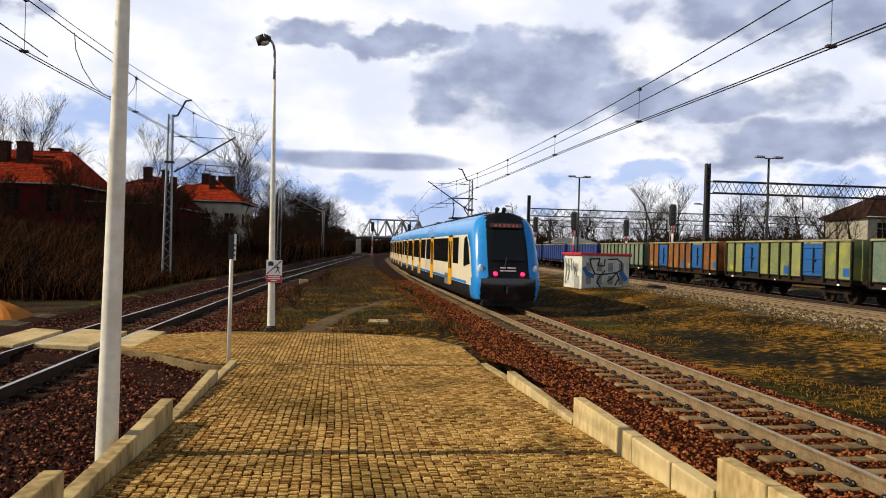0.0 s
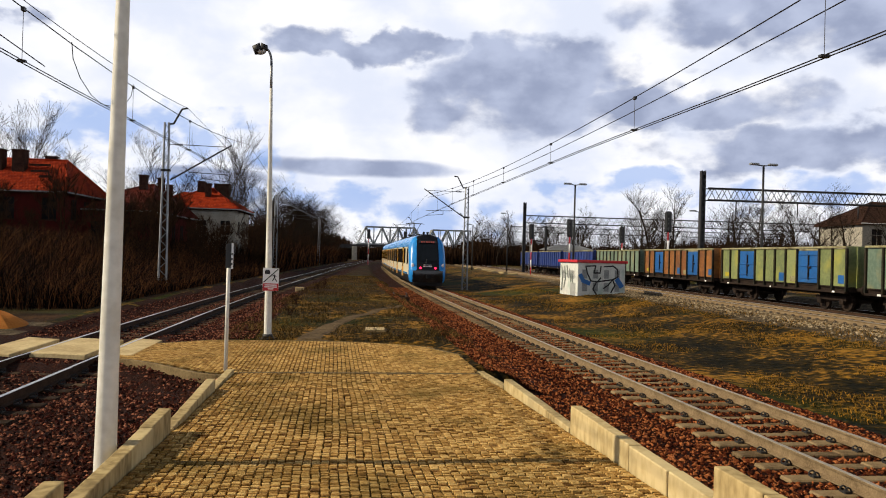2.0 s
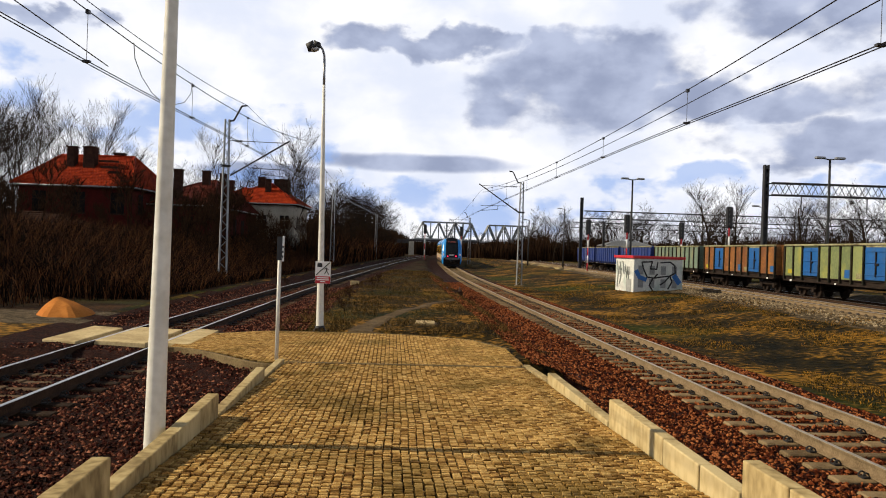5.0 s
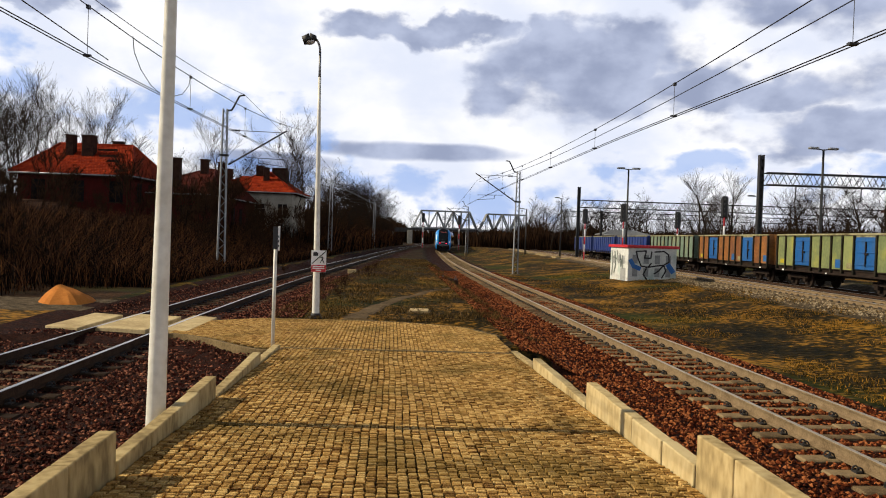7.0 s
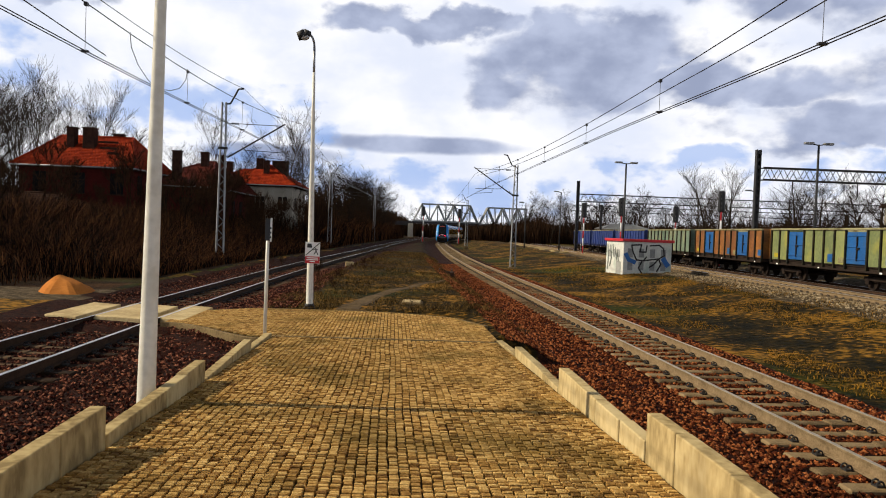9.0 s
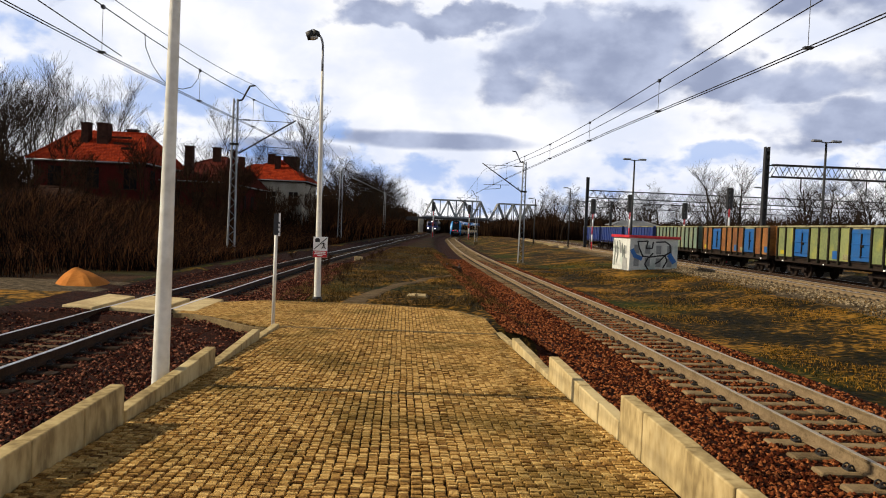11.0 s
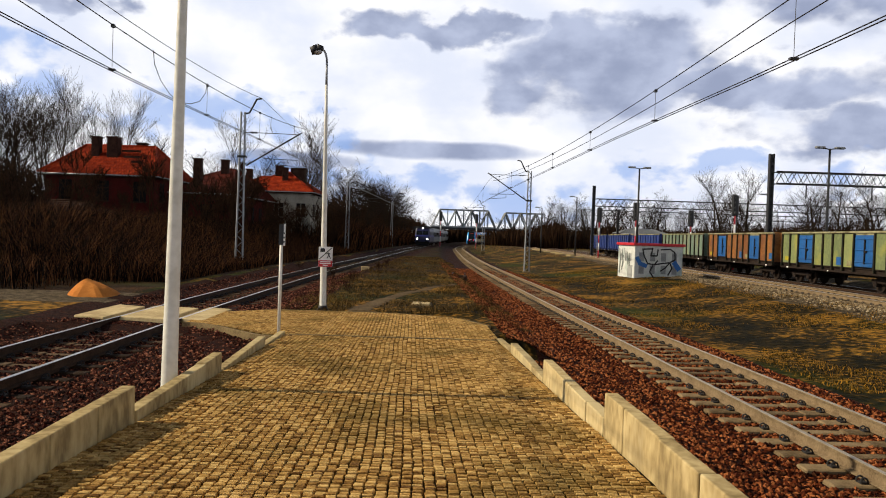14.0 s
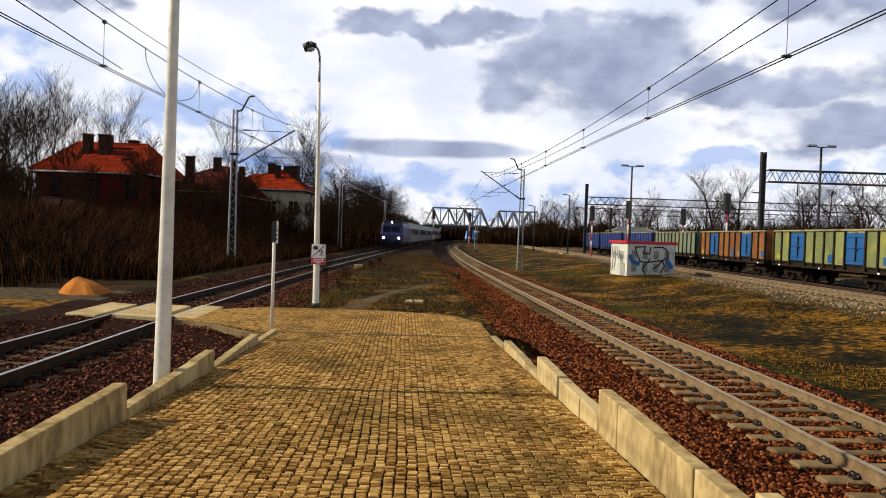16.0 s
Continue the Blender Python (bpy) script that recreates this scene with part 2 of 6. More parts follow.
def box(bm, x0, x1, y0, y1, z0, z1, bevel=0.0, mi=0):
    """A box between two corners, its edges bevelled."""
    b2 = bmesh.new() if bevel else bm
    vs = [b2.verts.new(p) for p in ((x0, y0, z0), (x1, y0, z0), (x1, y1, z0), (x0, y1, z0), (x0, y0, z1), (x1, y0, z1), (x1, y1, z1), (x0, y1, z1))]
    fs = [b2.faces.new([vs[i] for i in q]) for q in ((3, 2, 1, 0), (4, 5, 6, 7), (0, 1, 5, 4), (1, 2, 6, 5), (2, 3, 7, 6), (3, 0, 4, 7))]
    for f in fs:
        f.material_index = mi
    if bevel:
        bmesh.ops.bevel(b2, geom=b2.edges[:], offset=bevel, segments=1, affect="EDGES", profile=0.5)
        for f in b2.faces:
            f.material_index = mi
        me = bpy.data.meshes.new("t")
        b2.to_mesh(me)
        b2.free()
        bm.from_mesh(me)
        bpy.data.meshes.remove(me)
    return bm


def tube(bm, a, b, r0, r1=None, n=8, caps=True, mi=0):
    """A tapered round bar from a to b."""
    a, b = Vector(a), Vector(b)
    r1 = r0 if r1 is None else r1
    d = (b - a).normalized()
    u = d.cross(Vector((0, 0, 1)) if abs(d.z) < 0.95 else Vector((1, 0, 0))).normalized()
    v = d.cross(u)
    rings = []
    for c, r in ((a, r0), (b, r1)):
        rings.append([bm.verts.new(c + (u * math.cos(6.28318 * i / n) + v * math.sin(6.28318 * i / n)) * r) for i in range(n)])
    for i in range(n):
        f = bm.faces.new((rings[0][i], rings[1][i], rings[1][(i + 1) % n], rings[0][(i + 1) % n]))
        f.material_index, f.smooth = mi, n > 5
    if caps:
        bm.faces.new(rings[0]).material_index = mi
        bm.faces.new(rings[1][::-1]).material_index = mi
    return bm


def polytube(bm, pts, r, n=6, mi=0):
    for a, b in zip(pts, pts[1:]):
        tube(bm, a, b, r, r, n, True, mi)
    return bm


def sweep(bm, pts, profile, mi=0):
    """A closed profile [(across, up)] carried along level points."""
    rows = []
    for i, p in enumerate(pts):
        d = (Vector(pts[min(i + 1, len(pts) - 1)]) - Vector(pts[max(i - 1, 0)])).normalized()
        nx = Vector((d.y, -d.x, 0)).normalized()
        rows.append([bm.verts.new(Vector(p) + nx * a + Vector((0, 0, u))) for a, u in profile])
    k = len(profile)
    for r0, r1 in zip(rows, rows[1:]):
        for j in range(k):
            bm.faces.new((r0[j], r0[(j + 1) % k], r1[(j + 1) % k], r1[j])).material_index = mi
    bm.faces.new(rows[0][::-1]).material_index = mi
    bm.faces.new(rows[-1]).material_index = mi
    return bm


def joined(name, verts, faces, mat, label, category, smooth=False, parent=None):
    """Many small pieces in one mesh."""
    me = bpy.data.meshes.new(name)
    me.from_pydata([tuple(v) for v in verts] if not isinstance(verts, np.ndarray) else verts.tolist(), [], faces if isinstance(faces, list) else faces.tolist())
    me.materials.append(mat)
    if smooth:
        me.polygons.foreach_set("use_smooth", [True] * len(me.polygons))
    me.update()
    ob = new(name, me)
    if parent:
        ob.parent = parent
        return tagged(ob, label, "", "", "stuff")
    return tagged(ob, label, category, "", "stuff")


# ---- the plan ----
def along(table):
    ys, xs = np.array([a for a, _ in table], float), np.array([b for _, b in table], float)
    fine = np.linspace(ys[0], ys[-1], int((ys[-1] - ys[0]) / 2) + 1)
    v = np.interp(fine, ys, xs)
    for _ in range(3):
        v = np.convolve(np.pad(v, 6, "reflect", reflect_type="odd"), np.ones(13) / 13, "valid")
    return lambda y: float(np.interp(y, fine, v))


RIGHT_X = along([(-80, 0.05), (0, 0.05), (50, 0.06), (62, 0.12), (85, 0.75), (118, 2.15), (155, 3.6), (200, 8.0), (235, 14.0), (270, 21.5), (400, 54), (700, 130)])
LEFT_X = along([(-80, -12.95), (0, -12.72), (15, -12.66), (25, -12.40), (45, -11.5), (75, -9.2), (100, -7.8), (138, -4.9), (190, -0.5), (260, 5.0), (400, 17), (760, 55)])
WAGON_X = lambda y: 18.4 + 0.068 * (y - 43.5)
SIDING_X = lambda y: 14.2 + 0.060 * (y - 43.5)
RIGHT_Z, LEFT_Z, WAGON_Z, SIDING_Z = 0.0, 0.22, 0.42, 0.52


def smooth(a, b, v):
    t = min(1, max(0, (v - a) / (b - a)))
    return t * t * (3 - 2 * t)


def ramp_z(y):
    """The platform's paving, which falls towards the crossing."""
    return 0.34 + 0.036 * max(0.0, 12.7 - y) if y < 12.7 else 0.30 + 0.04 * smooth(15, 12.7, y)


def ground_z(x, y):
    lx, rx = LEFT_X(y), RIGHT_X(y)
    z = 0.27
    z += 0.30 * smooth(7, 14, x) - 0.1 * smooth(20, 40, x)
    # the bank on the far side of the left track
    z += 1.5 * smooth(lx - 6.5, lx - 13, x) * smooth(26, 34, y) + 3.2 * smooth(lx - 10, lx - 26, x) * smooth(70, 110, y)
    # ditch and beds of the tracks
    d = x - rx
    z += (-0.50) * smooth(9.0, 3.0, d) * smooth(-3.6, -2.4, d)
    bed = RIGHT_Z - 0.23
    if d > 0:
        k = smooth(2.6, 1.75, d)
    else:
        k = smooth(-4.0, -2.1, d) if y > 13.5 else smooth(-4.6, -4.0, d)
    z = z * (1 - k) + bed * k
    d = x - lx
    bed = LEFT_Z - 0.215
    k = smooth(2.9, 1.7, d) if y > 18.5 else smooth(4.4, 3.6, d)
    k *= smooth(-2.6, -1.7, d)
    z = z * (1 - k) + bed * k
    for f, bz in ((SIDING_X, SIDING_Z), (WAGON_X, WAGON_Z)):
        k = smooth(3.4, 1.6, abs(x - f(y)))
        z = z * (1 - k) + (bz - 0.23) * k
    if -9.0 < x < -4.3 and y < 13.2:
        z = -0.25
    elif y < 13.6 and -11 < x < -8.9:
        z = min(z, LEFT_Z - 0.16)
    if -11.9 < x < -8.7 and y < 15.6:
        near = 12.75 + 2.4 * smooth(-8.75, -11.4, x) - y
        z = max(z, 0.24 - 0.11 * smooth(-9.5, -11.4, x) - 0.22 * max(0.0, near))
    if 14.9 < y < 19.8 and abs(x - lx) < 3.0:
        z = max(z, LEFT_Z - 0.10 + 0.05 * smooth(0.9, 1.3, abs(x - lx)))
    if 12.9 < y < 18.4 and -11.6 < x < -4.1:
        z = min(z, 0.14)
    return z + 0.035 * noise.noise((x * 0.5, y * 0.5, 0)) + 0.02 * noise.noise((x * 1.7, y * 1.7, 3)) * (1 if abs(x - rx) > 2 else 0.4)


def build_ground():
    xs = np.concatenate([[-1800, -900, -500, -300, -200, -140, -100, -75], np.arange(-60, -26, 2.0), np.arange(-26, 24, 0.4), np.arange(24, 60, 2.5), [60, 75, 100, 140, 200, 300, 500, 900, 1800]])
    ys = np.concatenate([[-600, -300, -150, -80, -40, -20], np.arange(-12, 60, 0.5), np.arange(60, 130, 1.5), np.arange(130, 280, 5), [280, 320, 380, 450, 550, 700, 900, 1300, 2500]])
    verts = [(x, y, ground_z(x, y)) for y in ys for x in xs]
    nx = len(xs)
    faces = [(j * nx + i, j * nx + i + 1, (j + 1) * nx + i + 1, (j + 1) * nx + i) for j in range(len(ys) - 1) for i in range(nx - 1)]
    me = bpy.data.meshes.new("ground")
    me.from_pydata(verts, [], faces)
    for k in ("grass", "ballast", "pale_gravel", "brown_soil", "trodden"):
        me.materials.append(M[k])
    for p in me.polygons:
        x, y, _ = p.center
        w = 0.25 * noise.noise((x * 0.8, y * 0.8, 5))
        dr, dl, ds = x - RIGHT_X(y), x - LEFT_X(y), x - SIDING_X(y)
        if -3.3 + w < dr < 1.9 + w or -2.6 + w < dl < 3.3 + w or (y < 13.5 and (-4.4 < dr < 0 or 0 < dl < 4.4)):
            p.material_index = 1
        elif -4.2 + 3 * w < ds < 8 or (x < LEFT_X(y) - 2.2 and 18.5 < y + 2 * w < 22 and x > -22 + 4 * w):
            p.material_index = 2
        elif (x < LEFT_X(y) - 3 + w and y > 19) or (y > 30 and dl > 0 and dr < 0 and y > 40 + 30 * w):
            p.material_index = 3
        p.use_smooth = True
    tagged(new("ground", me), "rough grass, brown soil and gravel between the tracks", "ground", "", "structure")


M["pale_gravel"] = material("pale_gravel", ((0.022, 0.016, 0.009), (0.08, 0.06, 0.035), (0.20, 0.155, 0.10)), 4, 0.95, 1.0, fine=6, depth=0.05)
M["brown_soil"] = material("brown_soil", ((0.004, 0.002, 0.0012), (0.022, 0.010, 0.004), (0.075, 0.036, 0.013)), 0.6, 0.95, 1.0, fine=12, stain=((0.05, 0.055, 0.015), 0.25, 0.6), depth=0.08)
M["trodden"] = material("trodden_earth", ((0.055, 0.036, 0.018), (0.15, 0.105, 0.055)), 1.5, 0.95, 0.5, depth=0.03)
build_ground()

# ---- railway tracks ----
RAIL = [(-0.075, -0.172), (0.075, -0.172), (0.075, -0.160), (0.012, -0.138), (0.010, -0.045), (0.034, -0.036), (0.036, -0.006), (0.028, 0.0), (-0.028, 0.0), (-0.036, -0.006), (-0.034, -0.036), (-0.010, -0.045), (-0.012, -0.138), (-0.075, -0.160)]


def track_point(fx, z, y, off=0.0, dz=0.0):
    h = 0.5
    t = Vector((fx(y + h) - fx(y - h), 2 * h, 0)).normalized()
    return Vector((fx(y), y, z)) + Vector((t.y, -t.x, 0)) * off + Vector((0, 0, dz)), math.degrees(math.atan2(-t.x, t.y))


def sleeper_mesh(mat):
    bm = bmesh.new()
    for s in (-1, 1):
        box(bm, s * 0.3 if s > 0 else -1.28, 1.28 if s > 0 else -0.3, -0.13, 0.13, -0.36, -0.185, 0.02)
    box(bm, -0.31, 0.31, -0.10, 0.10, -0.36, -0.205, 0.015)
    return finish(bm, "sleeper", mat)


def clip_mesh(mat):
    bm = bmesh.new()
    for s in (-1, 1):
        for y in (-0.045, 0.045):
            pts = [(s * 0.13 + s * 0.045 * math.cos(a), y, -0.165 + 0.055 * math.sin(a)) for a in (0, 0.8, 1.6, 2.4, 3.14)]
            polytube(bm, pts, 0.011, 5)
        box(bm, s * 0.08 if s > 0 else -0.17, 0.17 if s > 0 else -0.08, -0.06, 0.06, -0.185, -0.165)
    return finish(bm, "rail_clip", mat)


SLEEPER, SLEEPER_OLD, SLEEPER_DARK, CLIP = sleeper_mesh(M["sleeper"]), sleeper_mesh(M["sleeper_old"]), sleeper_mesh(M["rail_side"]), clip_mesh(M["dark_steel"])


def build_track(fx, z, y0, y1, label, near, sleeper, side, top=True, step=0.6):
    tr = thing("railway_track", label, "railway track", kind="structure")
    ys = list(np.arange(y0, 130, 2.0)) + list(np.arange(130, y1 + 1, 8.0))
    for s in (-1, 1):
        bm = bmesh.new()
        sweep(bm, [track_point(fx, z, y, s * 0.7525)[0] for y in ys], RAIL)
        bmesh.ops.recalc_face_normals(bm, faces=bm.faces[:])
        bm.normal_update()
        for f in bm.faces:
            if f.normal.z > 0.8 and f.calc_center_median().z > z - 0.008:
                f.material_index = 1
        part("rail", bm, [side, M["rail_top"] if top else M["rail_dull"]], tr)
    far_v, far_f = [], []
    far_c, far_cf = [], []
    for y in np.arange(y0, min(y1, 230), step):
        p, a = track_point(fx, z, y)
        p.z += random.uniform(-0.008, 0.004)
        m = pose(p.x, y, p.z, 0, 0, a + random.uniform(-0.6, 0.6))
        if near[0] <= y <= near[1]:
            ob = new("sleeper", sleeper)
            ob.parent, ob.matrix_basis = tr, m
            for s in (-1, 1):
                c = new("rail_clip", CLIP)
                c.parent, c.matrix_basis = tr, m @ pose(s * 0.7525, 0, 0)
        else:
            for me, vv, ff, offs in ((sleeper, far_v, far_f, (0,)), (CLIP, far_c, far_cf, (-0.7525, 0.7525) if y < 70 else ())):
                for o in offs:
                    k = len(vv)
                    mm = m @ pose(o, 0, 0)
                    vv.extend(mm @ v.co for v in me.vertices)
                    ff.extend([k + i for i in q.vertices] for q in me.polygons)
    if far_v:
        joined("sleepers", far_v, far_f, sleeper.materials[0], "concrete sleepers in ballast", "sleeper", parent=tr)
    if far_c:
        joined("rail_clips", far_c, far_cf, M["dark_steel"], "dark spring clips", "clip", parent=tr)
    return tr


build_track(RIGHT_X, RIGHT_Z, -30, 420, "straight railway track with rusty rails on pale concrete sleepers in brown ballast", (3, 30), SLEEPER, M["rail_side"], False)
build_track(LEFT_X, LEFT_Z, -30, 560, "curving railway track with polished rails in dark brown ballast", (6, 24), SLEEPER_OLD, M["rail_dark"])
build_track(SIDING_X, SIDING_Z, -20, 200, "empty siding track with rusty rails", (1, 0), SLEEPER_DARK, M["rail_side"])
build_track(WAGON_X, WAGON_Z, -20, 200, "siding track under a row of freight wagons", (1, 0), SLEEPER_DARK, M["rail_dark"])

# ---- platform ----
def paver_geometry(cx, cy, cz, sx, sy, h, rot, tilt):
    """One bevelled block: 12 vertices."""
    e = 0.005
    out = []
    ca, sa = math.cos(rot), math.sin(rot)
    for gx, gy, z in ((sx / 2, sy / 2, -h), (sx / 2, sy / 2, -e), (sx / 2 - e, sy / 2 - e, 0)):
        for ux, uy in ((-1, -1), (1, -1), (1, 1), (-1, 1)):
            x, y = ux * gx, uy * gy
            out.append((cx + x * ca - y * sa, cy + x * sa + y * ca, cz + z + tilt[0] * x + tilt[1] * y))
    return out


PAVER_FACES = [(8, 9, 10, 11)] + [(a + i, a + (i + 1) % 4, a + 4 + (i + 1) % 4, a + 4 + i) for a in (0, 4) for i in range(4)]
LEFT_EDGE, RIGHT_EDGE = -8.62, -4.22


def build_platform():
    pf = thing("platform", "worn yellowish block paving ramp between low concrete edge walls", "platform", kind="structure")
    bm = bmesh.new()
    for a, b in ((-60, -12), (-12, 0), (0, 12.7)):
        vs = []
        for x in (LEFT_EDGE - 0.02, RIGHT_EDGE + 0.02):
            for y in (a, b):
                vs.append((x, y, ramp_z(y) - 0.035))
                vs.append((x, y, -0.35))
        v = [bm.verts.new(p) for p in vs]
        for q in ((0, 4, 6, 2), (1, 3, 7, 5), (0, 1, 5, 4), (2, 6, 7, 3), (0, 2, 3, 1), (4, 5, 7, 6)):
            bm.faces.new([v[i] for i in q])
    part("bedding", bm, M["joint"], pf)
    px, py = 0.081, 0.047
    verts, faces = [], []
    shared = []
    for k in range(6):
        g = paver_geometry(0, 0, 0, px - 0.009 - 0.002 * (k % 3), py - 0.010, 0.06, 0, (0, -0.036))
        me = bpy.data.meshes.new("paving_block")
        me.from_pydata(g, [], PAVER_FACES)
        me.materials.append(M["paver"])
        shared.append(me)
    cols = int((RIGHT_EDGE - LEFT_EDGE) / px)
    for i in range(cols):
        x = LEFT_EDGE + (i + 0.5) * px
        y = -4.0 + (i % 2) * py / 2 + random.uniform(-0.03, 0.03)
        while y < 12.6:
            settle = 0.014 * noise.noise((x * 0.9, y * 0.9, 9)) + random.uniform(-0.008, 0.006)
            z = ramp_z(y) + settle
            wob = 0.03 * noise.noise((x * 0.7, y * 0.6, 4)) + random.uniform(-0.006, 0.006)
            rot = random.uniform(-0.09, 0.09)
            if 1.60 < y < 1.84:
                ob = new("paving_block", shared[random.randrange(6)])
                ob.parent, ob.matrix_basis = pf, pose(x + wob, y, z, random.uniform(-3, 3), random.uniform(-3, 3), math.degrees(rot))
            else:
                k = len(verts)
                verts.extend(paver_geometry(x + wob, y, z, px - random.uniform(0.007, 0.019), py - random.uniform(0.008, 0.017), 0.06, rot, (random.uniform(-0.04, 0.04), -0.036 + random.uniform(-0.05, 0.05))))
                faces.extend(tuple(k + j for j in f) for f in PAVER_FACES)
            y += py
    joined("paving_blocks", verts, faces, M["paver"], "worn yellowish paving blocks", "paving", parent=pf)
    # a concrete threshold at the ramp's foot
    bm = bmesh.new()
    box(bm, LEFT_EDGE, RIGHT_EDGE, 12.64, 12.71, 0.0, 0.348, 0.01)
    part("threshold", bm, M["kerb"], pf)
    return pf


def build_crossing():
    """The paved way from the ramp's foot to the left track."""
    cr = thing("crossing_pavement", "paved footway with a curved kerb leading to the track crossing", "pavement", kind="structure")

    def front(x):
        return 12.75 if -8.75 < x < -4.3 else (12.75 + 2.4 * smooth(-8.75, -11.4, x) if x < -8 else 12.75 + 2.6 * smooth(-4.4, -3.6, x))

    def back(x):
        return 17.75 - 0.9 * smooth(-8, -4.2, x) ** 2 - (1.6 * smooth(-4.9, -3.9, x))

    def zz(x, y):
        return 0.31 - 0.10 * smooth(-9.5, -11.3, x) + 0.012 * noise.noise((x, y, 2))

    verts, faces = [], []
    px, py = 0.081, 0.047
    bed_v, bed_f = [], []
    n = 40
    for i in range(n + 1):
        x = -11.45 + i * 7.3 / n
        for y in (front(x), max(back(x), front(x) + 0.01)):
            bed_v.append((x, y, zz(x, y) - 0.03))
            bed_v.append((x, y, -0.2))
    for i in range(n):
        a = i * 4
        bed_f += [(a, a + 4, a + 6, a + 2), (a, a + 1, a + 5, a + 4), (a + 2, a + 6, a + 7, a + 3)]
    joined("bedding", bed_v, bed_f, M["joint"], "dark bedding sand", "", parent=cr)
    x = -11.4
    i = 0
    while x < -4.15:
        y = front(x) + (i % 2) * py / 2
        while y < back(x):
            k = len(verts)
            verts.extend(paver_geometry(x, y + 0.08, zz(x, y), px - random.uniform(0.007, 0.019), py - random.uniform(0.008, 0.017), 0.06, random.uniform(-0.08, 0.08), (random.uniform(-0.06, 0.06), random.uniform(-0.06, 0.06))))
            faces.extend(tuple(k + j for j in f) for f in PAVER_FACES)
            y += py
        x += px
        i += 1
    joined("paving_blocks", verts, faces, M["paver"], "worn yellowish paving blocks", "paving", parent=cr)
    for pts in ([(x, front(x) - 0.05, 0.28 - 0.06 * smooth(-9.5, -11.3, x)) for x in np.linspace(-11.45, -8.8, 14)],
                [(x, back(x) + 0.10, 0.30 - 0.10 * smooth(-9.5, -11.3, x)) for x in np.linspace(-11.45, -4.1, 26)]):
        bm = bmesh.new()
        sweep(bm, [Vector(p) for p in pts], [(-0.04, -0.2), (0.04, -0.2), (0.04, 0.0), (0.03, 0.01), (-0.03, 0.01), (-0.04, 0.0)])
        part("kerb", bm, M["kerb"], cr)
    return cr


def slab(name, corners, z, t, label):
    bm = bmesh.new()
    lo = [bm.verts.new((x, y, z - t)) for x, y in corners]
    hi = [bm.verts.new((x, y, z)) for x, y in corners]
    bm.faces.new(hi)
    bm.faces.new(lo[::-1])
    for i in range(len(corners)):
        bm.faces.new((lo[i], lo[(i + 1) % len(corners)], hi[(i + 1) % len(corners)], hi[i]))
    bmesh.ops.bevel(bm, geom=bm.edges[:], offset=0.012, segments=1, affect="EDGES", profile=0.5)
    return tagged(new(name, finish(bm, name, M["slab"])), label, "crossing slab", "slabs of the track crossing")


M["kerb"] = material("kerb_concrete", ((0.10, 0.07, 0.035), (0.22, 0.16, 0.08)), 3, 0.9, 0.3, depth=0.004)
M["slab"] = material("crossing_slab", ((0.40, 0.30, 0.15), (0.62, 0.50, 0.28)), 1.6, 0.85, 0.2, stain=((0.25, 0.17, 0.08), 1.2, 0.5), depth=0.004)


def edge_wall(x, side, y0, y1, near_top, top, mat, pf, joints=()):
    """Precast edge blocks with a nearly level top; side is the way towards the track."""
    cuts = [y0, *joints, y1]
    for a, b in zip(cuts, cuts[1:]):
        bm = bmesh.new()
        lo, hi = (x, x + 0.13) if side > 0 else (x - 0.13, x)
        sag = random.uniform(-0.006, 0.006)
        za, zb = (near_top + (top - near_top) * (q - y0) / (y1 - y0) + sag for q in (a, b))
        out = random.uniform(-0.008, 0.008)
        vs = [bm.verts.new((x_ + out, y_, z_)) for x_ in (lo, hi) for y_, z_ in ((a + 0.006, -0.30), (b - 0.006, -0.30), (b - 0.006, zb), (a + 0.006, za))]
        for q in ((0, 1, 2, 3), (7, 6, 5, 4), (0, 4, 5, 1), (1, 5, 6, 2), (2, 6, 7, 3), (3, 7, 4, 0)):
            bm.faces.new([vs[i] for i in q])
        bmesh.ops.recalc_face_normals(bm, faces=bm.faces[:])
        bmesh.ops.bevel(bm, geom=bm.edges[:], offset=0.012, segments=2, affect="EDGES", profile=0.5)
        part("edge_block", bm, mat, pf)


pf = build_platform()
build_crossing()
for x0, x1 in ((-14.35, -13.52), (-13.30, -12.04), (-11.82, -11.12)):
    slab("crossing_slab", [(x0 + 0.0, 15.95), (x1, 15.65), (x1 + 0.03, 18.45), (x0 + 0.02, 18.8)], LEFT_Z - 0.004, 0.16, "pale yellowish concrete slab of the track crossing")
ew = thing("edge_walls", "stepped pale concrete edge walls beside the paved ramp", "low wall", kind="structure")
for a, b, near_top, top, joints in ((-40, -5.7, 1.30, 1.36, tuple(np.arange(-38, -6, 2.0))), (-5.66, -2.34, 1.26, 1.29, (-4.0,)), (-2.3, 0.91, 1.10, 1.14, (-0.7,)), (0.95, 4.16, 0.94, 0.985, (1.7, 2.5, 3.33)),
                                (4.20, 7.43, 0.73, 0.78, (5.0, 5.8, 6.6)), (7.47, 10.57, 0.545, 0.58, (8.5, 9.6)), (10.61, 12.62, 0.425, 0.41, (11.7,))):
    edge_wall(LEFT_EDGE - 0.01, -1, a, b, near_top, top, M["concrete"], ew, joints)
